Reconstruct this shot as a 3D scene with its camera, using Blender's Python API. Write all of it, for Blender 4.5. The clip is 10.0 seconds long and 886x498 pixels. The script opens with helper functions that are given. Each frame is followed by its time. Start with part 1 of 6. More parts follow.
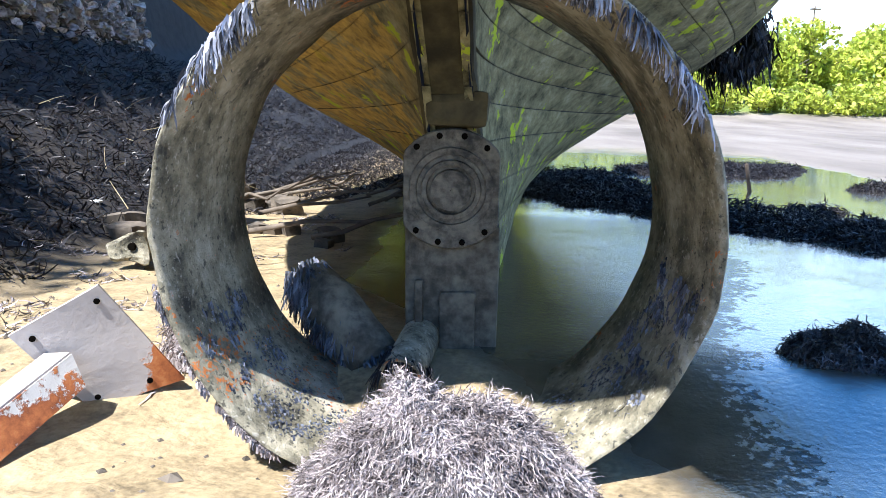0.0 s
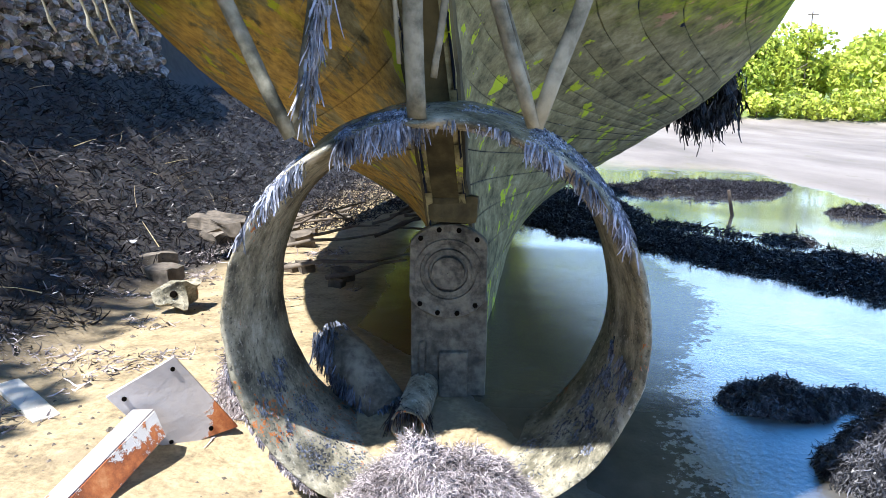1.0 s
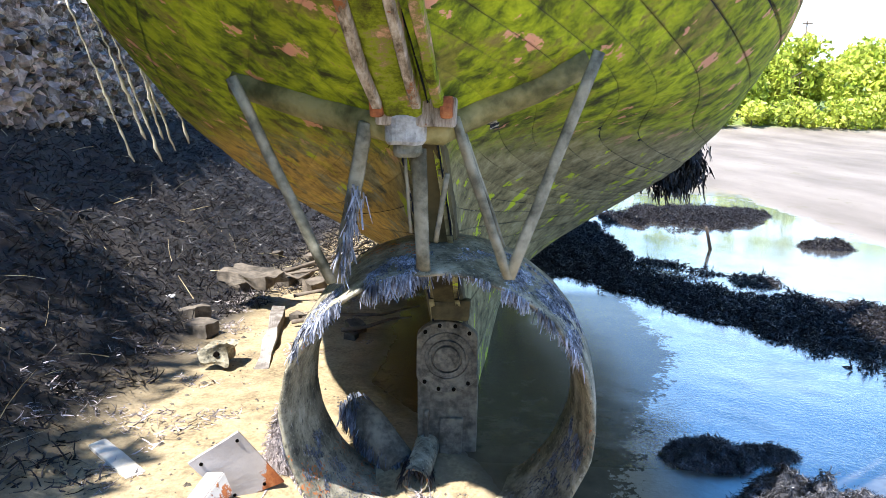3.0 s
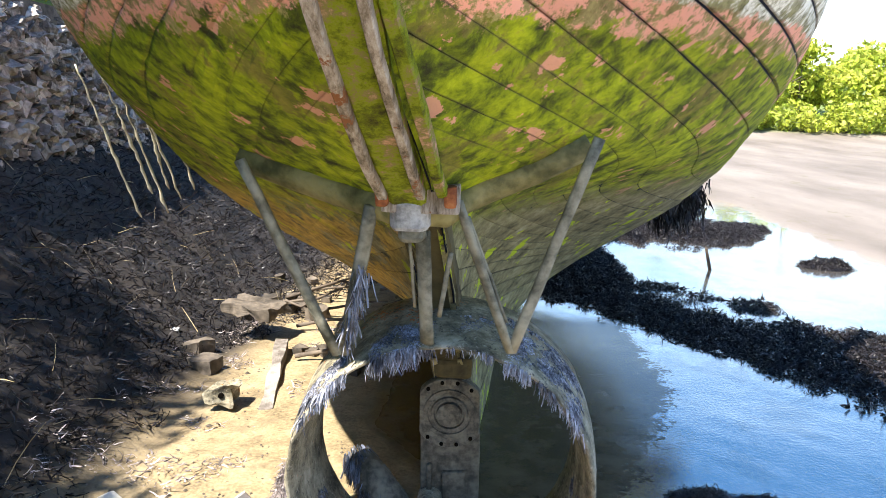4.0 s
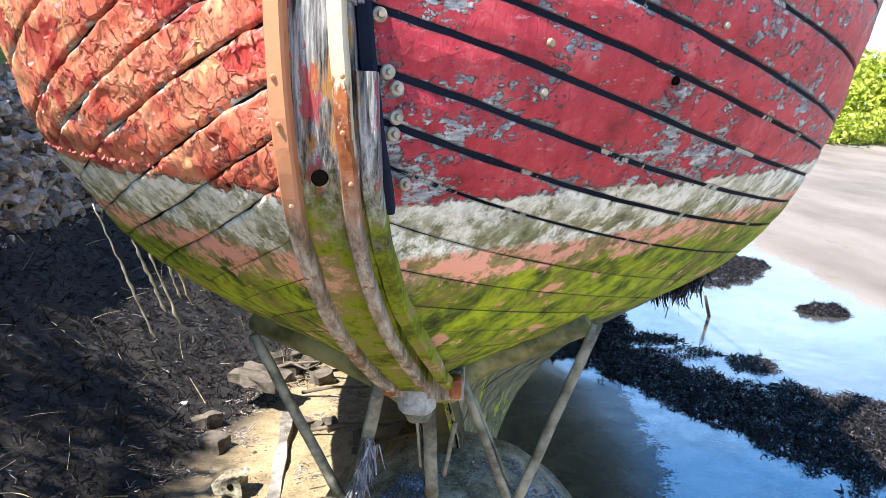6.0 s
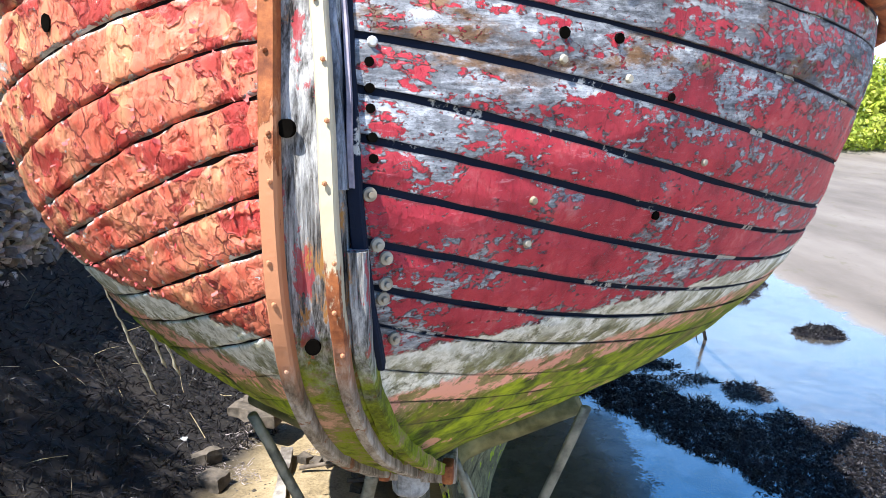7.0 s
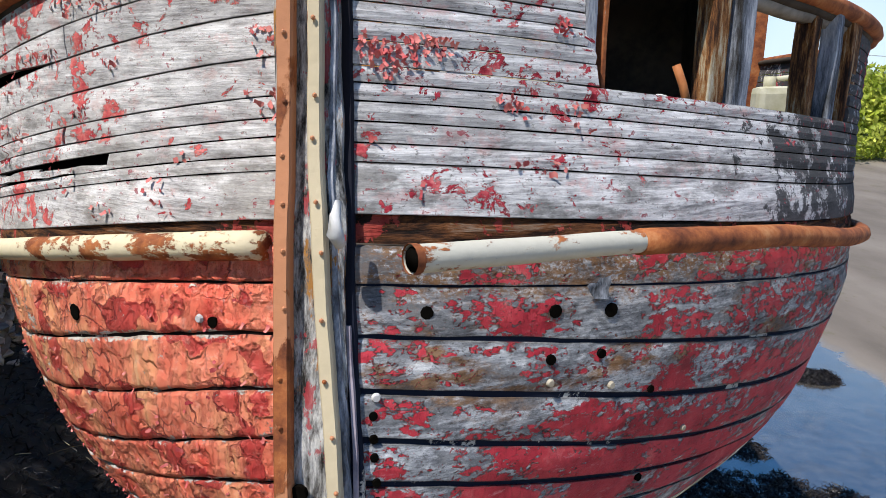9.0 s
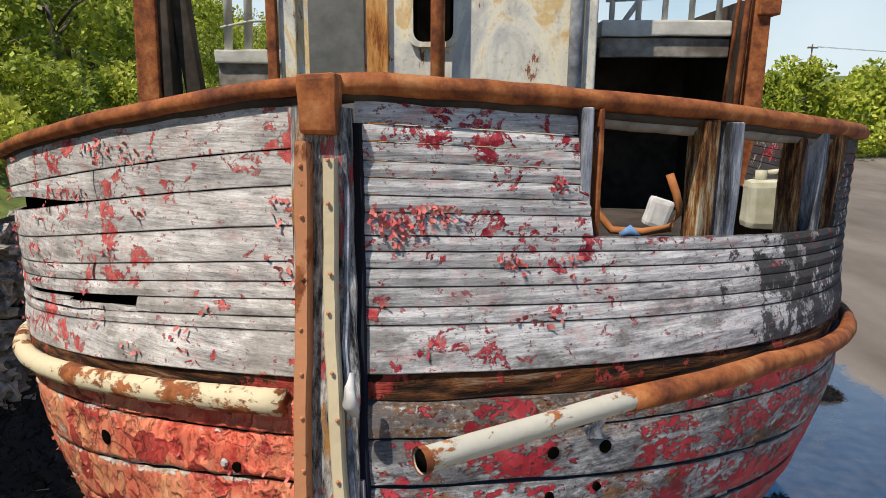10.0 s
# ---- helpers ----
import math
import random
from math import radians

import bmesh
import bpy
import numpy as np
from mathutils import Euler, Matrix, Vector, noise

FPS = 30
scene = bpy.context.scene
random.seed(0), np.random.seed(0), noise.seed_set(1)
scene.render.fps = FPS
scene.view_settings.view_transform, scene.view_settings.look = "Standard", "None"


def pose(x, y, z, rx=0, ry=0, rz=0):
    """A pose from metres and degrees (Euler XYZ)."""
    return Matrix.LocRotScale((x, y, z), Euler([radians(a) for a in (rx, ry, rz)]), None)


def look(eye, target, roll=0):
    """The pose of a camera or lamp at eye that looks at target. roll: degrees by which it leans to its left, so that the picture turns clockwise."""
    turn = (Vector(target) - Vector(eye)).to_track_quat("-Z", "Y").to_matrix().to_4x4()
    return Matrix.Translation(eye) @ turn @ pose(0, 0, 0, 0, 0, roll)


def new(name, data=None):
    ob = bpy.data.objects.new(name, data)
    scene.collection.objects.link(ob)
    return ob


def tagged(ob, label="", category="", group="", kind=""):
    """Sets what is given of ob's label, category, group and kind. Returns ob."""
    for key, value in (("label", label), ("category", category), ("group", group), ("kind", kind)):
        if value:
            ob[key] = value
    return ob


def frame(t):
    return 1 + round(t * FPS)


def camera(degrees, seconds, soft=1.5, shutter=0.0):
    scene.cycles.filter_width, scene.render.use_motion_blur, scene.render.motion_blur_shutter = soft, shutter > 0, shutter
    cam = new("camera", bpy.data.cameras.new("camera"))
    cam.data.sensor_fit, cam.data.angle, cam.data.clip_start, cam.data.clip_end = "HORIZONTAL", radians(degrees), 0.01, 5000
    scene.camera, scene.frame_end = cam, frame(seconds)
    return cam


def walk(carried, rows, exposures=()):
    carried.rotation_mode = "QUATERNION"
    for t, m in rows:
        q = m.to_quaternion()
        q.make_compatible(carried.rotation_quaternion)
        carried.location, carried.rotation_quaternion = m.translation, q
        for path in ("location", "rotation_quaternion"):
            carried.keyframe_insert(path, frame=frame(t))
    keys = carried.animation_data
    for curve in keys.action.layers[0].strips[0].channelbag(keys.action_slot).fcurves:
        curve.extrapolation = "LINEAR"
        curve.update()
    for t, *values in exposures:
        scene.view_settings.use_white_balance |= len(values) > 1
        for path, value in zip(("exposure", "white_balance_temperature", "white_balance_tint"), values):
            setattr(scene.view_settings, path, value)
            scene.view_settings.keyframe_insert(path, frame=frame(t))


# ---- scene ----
cam = camera(66.0, 10.0, soft=0.85)
PATH = [
    (0, (0.092, 0.129, 1.079), (-0.005, 2.08, 0.649), 1.1),
    (0.5, (0.109, -0.116, 1.296), (0.011, 1.835, 0.864), 1.1),
    (1, (0.119, -0.366, 1.501), (0.02, 1.584, 1.068), 1.2),
    (1.5, (0.121, -0.635, 1.682), (0.022, 1.315, 1.249), 1.2),
    (2, (0.136, -0.874, 1.848), (0.036, 1.076, 1.415), 1.2),
    (2.5, (0.148, -1.048, 1.999), (0.049, 0.903, 1.567), 1.1),
    (4, (0.126, -1.037, 2.48), (0.026, 0.913, 2.049), 1.1),
    (4.5, (0.106, -1.036, 2.64), (0.005, 0.915, 2.207), 1.2),
    (5, (0.094, -1.04, 2.804), (-0.008, 0.91, 2.372), 1.2),
    (6.5, (0.097, -1.002, 3.422), (-0.007, 0.949, 2.994), 1.1),
    (7, (0.117, -1.015, 3.581), (0.013, 0.936, 3.156), 1.1),
    (7.5, (0.143, -1.036, 3.72), (0.04, 0.916, 3.298), 1.1),
    (8, (0.141, -1.027, 3.925), (0.037, 0.927, 3.508), 1.0),
    (8.5, (0.125, -1.006, 4.137), (0.021, 0.947, 3.717), 1.0),
    (9, (0.112, -1.001, 4.379), (0.005, 0.951, 3.954), 0.9),
    (9.5, (0.102, -1.015, 4.6), (-0.015, 0.936, 4.174), 0.7),
    (10, (0.108, -1.044, 4.814), (-0.013, 0.903, 4.372), 0.5),
]
EXPOSURES = [(0, 1.65, 5850, 10), (2.5, 1.8, 5950, 10), (4, 1.75, 6700, 10), (5, 1.75, 6900, 10), (6.5, 1.5, 6100, 10), (8, 0.9, 6100, 10), (9, 0.22, 6400, 10), (10, 0.0, 7100, 10)]
walk(cam, [(t, look(eye, target, roll)) for t, eye, target, roll in PATH], EXPOSURES)

# ---- light ----
SUN = Vector((-0.35, -0.37, 0.86)).normalized()
world = bpy.data.worlds.new("world")
scene.world = world
world.use_nodes = True
wt = world.node_tree
sky = wt.nodes.new("ShaderNodeTexSky")
sky.sky_type, sky.sun_disc = "NISHITA", False
sky.sun_elevation = math.asin(SUN.z)
sky.sun_rotation = math.atan2(SUN.x, SUN.y)
sky.dust_density, sky.ozone_density = 0.4, 4.0
# thin bright cloud low over the horizon
where = wt.nodes.new("ShaderNodeTexCoord")
axes = wt.nodes.new("ShaderNodeSeparateXYZ")
wt.links.new(where.outputs["Generated"], axes.inputs[0])
low = wt.nodes.new("ShaderNodeMapRange")
low.interpolation_type = "SMOOTHSTEP"
for s, v in zip(low.inputs[1:], (0.42, 0.03, 0.0, 1.0)):
    s.default_value = v
wt.links.new(axes.outputs[2], low.inputs[0])
puff = wt.nodes.new("ShaderNodeTexNoise")
puff.inputs["Scale"].default_value, puff.inputs["Detail"].default_value = 2.6, 7
cover = wt.nodes.new("ShaderNodeMapRange")
for s, v in zip(cover.inputs[1:], (0.40, 0.64, 0.55, 1.0)):
    s.default_value = v
wt.links.new(puff.outputs[0], cover.inputs[0])
veil = wt.nodes.new("ShaderNodeMath")
veil.operation = "MULTIPLY"
wt.links.new(low.outputs[0], veil.inputs[0])
wt.links.new(cover.outputs[0], veil.inputs[1])
cloud = wt.nodes.new("ShaderNodeMix")
cloud.data_type = "RGBA"
cloud.inputs["B"].default_value = (6.8, 7.8, 8.8, 1)
wt.links.new(veil.outputs[0], cloud.inputs["Factor"])
wt.links.new(sky.outputs[0], cloud.inputs["A"])
deep = wt.nodes.new("ShaderNodeHueSaturation")
deep.inputs["Saturation"].default_value = 1.3
wt.links.new(cloud.outputs["Result"], deep.inputs["Color"])
wt.links.new(deep.outputs[0], wt.nodes["Background"].inputs[0])
wt.nodes["Background"].inputs[1].default_value = 0.115
sun_data = bpy.data.lights.new("sun", "SUN")
sun_data.energy, sun_data.angle, sun_data.color = 4.9, radians(0.53), (1.0, 0.95, 0.87)
sun_lamp = new("sun", sun_data)
sun_lamp.matrix_world = look(SUN * 60, (0, 0, 0))


# ---- material helpers ----
class Nodes:
    """A material under construction; values in, sockets out."""

    def __init__(self, name, rough=0.8, metal=0.0, spec=0.4):
        self.m = bpy.data.materials.new(name)
        self.m.use_nodes = True
        self.t = self.m.node_tree
        self.b = self.t.nodes["Principled BSDF"]
        self.b.inputs["Roughness"].default_value = rough
        self.b.inputs["Metallic"].default_value = metal
        self.b.inputs["Specular IOR Level"].default_value = spec
        self.pos = self.t.nodes.new("ShaderNodeNewGeometry").outputs["Position"]
        self.h = None

    def put(self, socket, value):
        if isinstance(value, bpy.types.NodeSocket):
            self.t.links.new(value, socket)
        elif value is not None:
            if socket.type == "RGBA" and not hasattr(value, "__len__"):
                value = (value, value, value, 1)
            elif socket.type == "RGBA" and len(value) == 3:
                value = (*value, 1)
            socket.default_value = value

    def math(self, op, a, b=0.0, c=None, clamp=False):
        n = self.t.nodes.new("ShaderNodeMath")
        n.operation, n.use_clamp = op, clamp
        for s, v in zip(n.inputs, (a, b, c)):
            self.put(s, v)
        return n.outputs[0]

    def stretch(self, x, y, z):
        n = self.t.nodes.new("ShaderNodeVectorMath")
        n.operation = "MULTIPLY"
        self.put(n.inputs[0], self.pos)
        n.inputs[1].default_value = (x, y, z)
        return n.outputs[0]

    def noise(self, scale, detail=4.0, at=None, rough=0.6, bend=0.0):
        n = self.t.nodes.new("ShaderNodeTexNoise")
        self.put(n.inputs["Vector"], at or self.pos)
        n.inputs["Scale"].default_value, n.inputs["Detail"].default_value = scale, detail
        n.inputs["Roughness"].default_value, n.inputs["Distortion"].default_value = rough, bend
        return n.outputs[0]

    def cells(self, scale, feature="F1", at=None):
        n = self.t.nodes.new("ShaderNodeTexVoronoi")
        n.feature = feature
        self.put(n.inputs["Vector"], at or self.pos)
        n.inputs["Scale"].default_value = scale
        return n.outputs[0]

    def flakes(self, scale, wobble, at=None):
        """Ragged cells: a random number for each, and the way to its edge."""
        bend = self.t.nodes.new("ShaderNodeTexNoise")
        self.put(bend.inputs["Vector"], self.pos)
        bend.inputs["Scale"].default_value, bend.inputs["Detail"].default_value = 9.0, 6.0
        shift = self.t.nodes.new("ShaderNodeVectorMath")
        shift.operation = "MULTIPLY_ADD"
        self.put(shift.inputs[0], bend.outputs["Color"])
        shift.inputs[1].default_value = (wobble, wobble, wobble)
        self.put(shift.inputs[2], at or self.pos)
        one, two = self.t.nodes.new("ShaderNodeTexVoronoi"), self.t.nodes.new("ShaderNodeTexVoronoi")
        two.feature = "DISTANCE_TO_EDGE"
        for v in (one, two):
            self.put(v.inputs["Vector"], shift.outputs[0])
            v.inputs["Scale"].default_value = scale
        apart = self.t.nodes.new("ShaderNodeSeparateXYZ")
        self.put(apart.inputs[0], one.outputs["Color"])
        return apart.outputs[0], apart.outputs[1], two.outputs["Distance"]

    def step(self, v, lo, hi, a=0.0, b=1.0):
        n = self.t.nodes.new("ShaderNodeMapRange")
        n.interpolation_type = "SMOOTHSTEP"
        for s, x in zip(n.inputs, (v, lo, hi, a, b)):
            self.put(s, x)
        return n.outputs[0]

    def mix(self, f, a, b):
        n = self.t.nodes.new("ShaderNodeMix")
        n.data_type = "RGBA"
        self.put(n.inputs["Factor"], f)
        self.put(n.inputs["A"], a)
        self.put(n.inputs["B"], b)
        return n.outputs["Result"]

    def ramp(self, f, *stops):
        n = self.t.nodes.new("ShaderNodeValToRGB")
        while len(n.color_ramp.elements) < len(stops):
            n.color_ramp.elements.new(0.5)
        for e, (p, c) in zip(n.color_ramp.elements, stops):
            e.position, e.color = p, (*c, 1)
        self.put(n.inputs[0], f)
        return n.outputs[0]

    def split(self):
        n = self.t.nodes.new("ShaderNodeSeparateXYZ")
        self.put(n.inputs[0], self.pos)
        return n.outputs

    def attribute(self, name):
        n = self.t.nodes.new("ShaderNodeAttribute")
        n.attribute_name = name
        return n.outputs["Fac"]

    def piece(self):
        return self.t.nodes.new("ShaderNodeObjectInfo").outputs["Random"]

    def island(self):
        return self.t.nodes.new("ShaderNodeNewGeometry").outputs["Random Per Island"]

    def tint(self, colour, v, lo=0.75, hi=1.25):
        f = self.step(v, 0.0, 1.0, lo, hi)
        n = self.t.nodes.new("ShaderNodeVectorMath")
        n.operation = "SCALE"
        self.put(n.inputs[0], colour)
        self.put(n.inputs["Scale"], f)
        return n.outputs[0]

    def bump(self, height, distance=0.01, strength=0.7):
        n = self.t.nodes.new("ShaderNodeBump")
        n.inputs["Strength"].default_value, n.inputs["Distance"].default_value = strength, distance
        self.put(n.inputs["Height"], height)
        if self.h is not None:
            self.put(n.inputs["Normal"], self.h)
        self.h = n.outputs[0]
        self.put(self.b.inputs["Normal"], self.h)

    def done(self, colour, rough=None):
        self.put(self.b.inputs["Base Color"], colour)
        if rough is not None:
            self.put(self.b.inputs["Roughness"], rough)
        return self.m


def soft_mat(name, c1, c2, scale=20.0, rough=0.85, bump=0.004, spec=0.3, by_piece=0.0, metal=0.0):
    n = Nodes(name, rough, metal, spec)
    big, small = n.noise(scale * 0.2, 3), n.noise(scale, 6)
    col = n.mix(n.step(n.math("ADD", n.math("MULTIPLY", big, 0.6), n.math("MULTIPLY", small, 0.4)), 0.35, 0.65), c1, c2)
    if by_piece:
        col = n.tint(col, n.piece(), 1 - by_piece, 1 + by_piece)
    n.bump(small, bump)
    return n.done(col)


def hull_material():
    n = Nodes("hull_paint", 0.6, 0, 0.35)
    x, y, z = n.split()
    across = n.attribute("across")
    edge = n.math("MULTIPLY", n.math("MINIMUM", across, n.math("SUBTRACT", 1.0, across)), 2.0)
    wob = n.noise(2.2, 5)
    fine = n.noise(14, 8, rough=0.75)
    zz = n.math("ADD", z, n.math("MULTIPLY", n.math("SUBTRACT", wob, 0.5), 0.09))
    zz = n.math("ADD", zz, n.math("MULTIPLY", n.math("SUBTRACT", fine, 0.5), 0.11))
    port = n.step(x, -0.15, -0.3)
    # bare bleached wood, blue-grey for reflected sky, rot and rust stains near the top
    grain = n.noise(11, 9, n.stretch(0.8, 0.8, 8), 0.75)
    blot = n.noise(16, 9, n.stretch(0.8, 0.8, 1.3), 0.78)
    scratch = n.noise(70, 6, n.stretch(1, 1, 1.5), 0.75)
    tone_w = n.math("ADD", n.math("MULTIPLY", grain, 0.5), n.math("MULTIPLY", blot, 0.5))
    wood = n.ramp(tone_w, (0.37, (0.04, 0.042, 0.047)), (0.45, (0.18, 0.187, 0.205)), (0.52, (0.38, 0.39, 0.415)), (0.60, (0.68, 0.68, 0.69)))
    wood = n.mix(n.math("MULTIPLY", n.step(scratch, 0.55, 0.63), 0.7), wood, (0.06, 0.055, 0.05))
    amber = n.math("MULTIPLY", n.step(n.noise(4.2, 8, n.stretch(0.7, 0.7, 1.8), 0.7), 0.51, 0.60), n.step(z, 3.45, 3.7))
    amber = n.math("MAXIMUM", amber, n.math("MULTIPLY", n.step(n.math("ADD", z, n.math("MULTIPLY", n.math("SUBTRACT", blot, 0.5), 0.4)), 3.86, 3.95), n.step(scratch, 0.40, 0.52)))
    wood = n.mix(n.math("MULTIPLY", amber, 0.9), wood, n.ramp(blot, (0.35, (0.035, 0.015, 0.006)), (0.6, (0.24, 0.11, 0.03))))
    grime = n.step(n.noise(6, 9, n.stretch(0.7, 0.7, 1.8), 0.75), 0.50, 0.58)
    wood = n.mix(n.math("MULTIPLY", grime, 0.7), wood, n.ramp(scratch, (0.36, (0.02, 0.02, 0.022)), (0.6, (0.16, 0.165, 0.18))))
    # port wood warmer and paler, sunlight put into its colour
    wood = n.mix(n.math("MULTIPLY", port, 0.7), wood, n.ramp(blot, (0.36, (0.30, 0.22, 0.17)), (0.5, (0.66, 0.58, 0.50)), (0.65, (0.80, 0.76, 0.72))))
    # one red paint: crimson for shade to starboard, salmon and orange for sun to port
    tone = n.noise(8, 9, n.stretch(1, 1, 0.8), 0.72)
    crimson = n.ramp(tone, (0.32, (0.22, 0.010, 0.02)), (0.45, (0.42, 0.022, 0.04)), (0.57, (0.53, 0.042, 0.06)), (0.7, (0.64, 0.17, 0.17)))
    scuff = n.step(n.noise(26, 8, n.stretch(0.6, 0.6, 2.2), 0.75), 0.58, 0.66)
    crimson = n.mix(n.math("MULTIPLY", scuff, 0.5), crimson, (0.60, 0.30, 0.32))
    streak = n.noise(4, 7, n.stretch(2.2, 2.2, 0.8), 0.6, 0.3)
    west = n.step(n.math("ADD", x, n.math("MULTIPLY", n.math("SUBTRACT", wob, 0.5), 1.6)), -0.5, -1.7, 0.0, 0.07)
    salmon = n.ramp(n.math("ADD", streak, west), (0.30, (0.58, 0.05, 0.035)), (0.42, (0.78, 0.15, 0.09)), (0.52, (0.85, 0.245, 0.145)), (0.65, (0.88, 0.38, 0.19)), (0.78, (0.84, 0.54, 0.29)))
    # the port paint has cracked into flakes with lifted edges, some gone to the older, darker coat
    chip, chip2, rim = n.flakes(12, 0.15, n.stretch(0.8, 0.8, 1.2))
    salmon = n.tint(salmon, chip2, 0.92, 1.05)
    torn = n.step(n.math("ADD", chip, n.math("MULTIPLY", n.math("SUBTRACT", wob, 0.5), 0.5)), 0.80, 0.82)
    salmon = n.mix(n.math("MULTIPLY", torn, 0.8), salmon, (0.46, 0.03, 0.035))
    crack = n.math("MULTIPLY", n.step(rim, 0.05, 0.015), n.step(n.noise(3.3, 5), 0.46, 0.60))
    salmon = n.mix(n.math("MULTIPLY", crack, 0.8), salmon, (0.22, 0.02, 0.025))
    fleck = n.step(n.noise(34, 8, n.stretch(0.8, 0.8, 1.3), 0.75), 0.56, 0.62)
    salmon = n.mix(n.math("MULTIPLY", fleck, 0.25), salmon, (0.90, 0.58, 0.46))
    red = n.mix(port, crimson, salmon)
    chips = n.noise(11, 13, n.stretch(0.8, 0.8, 1.7), 0.76, 0.25)
    small = n.noise(42, 8, n.stretch(1, 1, 1.4), 0.72)
    area = n.noise(2.1, 4, n.stretch(1, 1, 2.2))
    paint = n.math("ADD", n.math("MULTIPLY", chips, 0.48), n.math("ADD", n.math("MULTIPLY", small, 0.26), n.math("MULTIPLY", area, 0.26)))
    worn = n.step(z, 3.3, 3.75, 0.466, 0.504)
    beside = n.math("MULTIPLY", n.step(x, 0.45, 0.0), n.step(z, 3.2, 3.5))
    worn = n.math("ADD", worn, n.math("MULTIPLY", beside, 0.022))
    worn = n.math("SUBTRACT", worn, n.math("MULTIPLY", port, n.step(z, 3.2, 3.8, 0.055, 0.105)))
    rag = n.math("ADD", edge, n.math("MULTIPLY", n.math("SUBTRACT", small, 0.5), 0.5))
    worn = n.math("ADD", worn, n.math("MULTIPLY", n.step(rag, 0.22, 0.0), n.math("MULTIPLY", n.step(port, 0, 1, 0.05, 0.11), n.step(n.noise(3.1, 5), 0.44, 0.58, 0.25, 1.0))))
    keep = n.step(n.math("SUBTRACT", paint, worn), -0.003, 0.004)
    lip = n.math("MULTIPLY", n.step(n.math("SUBTRACT", paint, worn), 0.012, 0.0), keep)
    red = n.mix(n.math("MULTIPLY", lip, 0.5), red, (0.66, 0.34, 0.28))
    topside = n.mix(keep, wood, red)
    cream = n.ramp(n.noise(16, 10, None, 0.8), (0.38, (0.14, 0.135, 0.09)), (0.45, (0.58, 0.57, 0.48)), (0.53, (0.86, 0.85, 0.79)))
    cream = n.mix(n.math("MULTIPLY", n.step(n.noise(6, 9, n.stretch(1.3, 1.3, 0.9), 0.74), 0.45, 0.56), n.step(zz, 2.99, 2.84, 0.3, 0.95)), cream, n.ramp(fine, (0.38, (0.09, 0.085, 0.03)), (0.6, (0.30, 0.29, 0.13))))
    pink = n.mix(n.step(n.noise(9, 10, None, 0.76), 0.475, 0.53), (0.78, 0.37, 0.28), n.ramp(fine, (0.35, (0.12, 0.09, 0.03)), (0.6, (0.36, 0.30, 0.12))))
    moss_n = n.noise(8, 9, None, 0.66, 0.3)
    moss = n.ramp(moss_n, (0.33, (0.025, 0.028, 0.005)), (0.42, (0.085, 0.115, 0.003)), (0.51, (0.22, 0.285, 0.003)), (0.62, (0.38, 0.45, 0.008)), (0.68, (0.27, 0.22, 0.06)))
    brown = n.step(n.noise(4.0, 9, None, 0.68), 0.52, 0.60)
    moss = n.mix(n.math("MULTIPLY", brown, 0.7), moss, n.ramp(fine, (0.38, (0.07, 0.05, 0.02)), (0.6, (0.22, 0.17, 0.05))))
    bare = n.step(n.noise(5.0, 9, n.stretch(1, 1, 1.2), 0.68), 0.60, 0.615)
    moss = n.mix(n.math("MULTIPLY", bare, 0.9), moss, (0.66, 0.32, 0.23))
    under_n = n.noise(6, 10, n.stretch(1, 1, 1.3), 0.75)
    under = n.ramp(under_n, (0.35, (0.05, 0.045, 0.02)), (0.46, (0.17, 0.15, 0.075)), (0.56, (0.27, 0.24, 0.125)), (0.68, (0.40, 0.37, 0.24)))
    lime = n.step(n.noise(4.5, 8, n.stretch(1, 1, 0.9), 0.66), 0.585, 0.60)
    under = n.mix(lime, under, (0.42, 0.50, 0.02))
    ochre = n.math("MULTIPLY", port, n.step(n.noise(3.5, 7, rough=0.7), 0.42, 0.52))
    under = n.mix(n.math("MULTIPLY", ochre, 0.8), under, n.ramp(fine, (0.36, (0.16, 0.09, 0.015)), (0.6, (0.62, 0.40, 0.07))))
    seam_dirt = n.step(n.math("ADD", edge, n.math("MULTIPLY", n.math("SUBTRACT", fine, 0.5), 0.3)), 0.10, 0.0)
    col = n.mix(n.step(zz, 1.80, 2.10), under, moss)
    col = n.mix(n.step(n.math("ADD", zz, n.math("MULTIPLY", n.math("SUBTRACT", fine, 0.5), 0.22)), 2.69, 2.73), col, pink)
    col = n.mix(n.step(zz, 2.80, 2.82), col, cream)
    top = n.step(zz, 2.975, 2.99)
    col = n.mix(top, col, topside)
    col = n.mix(n.math("MULTIPLY", seam_dirt, n.math("MULTIPLY", n.step(port, 0, 1, 0.5, 0.2), n.math("MAXIMUM", n.step(z, 2.0, 2.7, 0.15, 1.0), n.step(z, 1.7, 1.4, 0.15, 0.8)))), col, (0.05, 0.045, 0.04))
    col = n.tint(col, n.piece(), 0.88, 1.1)
    kt = n.math("MULTIPLY", keep, top)
    n.bump(kt, 0.005, 0.9)
    on_port = n.math("MULTIPLY", kt, port)
    lifted = n.math("MULTIPLY", n.step(rim, 0.16, 0.02), n.step(chip2, 0.5, 0.8, 0.05, 1.0))
    n.bump(n.math("MULTIPLY", lifted, on_port), 0.014, 1.0)
    n.bump(n.math("MULTIPLY", n.math("ADD", torn, crack), on_port), -0.018, 1.0)
    wrinkle = n.step(n.noise(15, 8, n.stretch(1.6, 1.6, 0.7), 0.66, 0.15), 0.44, 0.56)
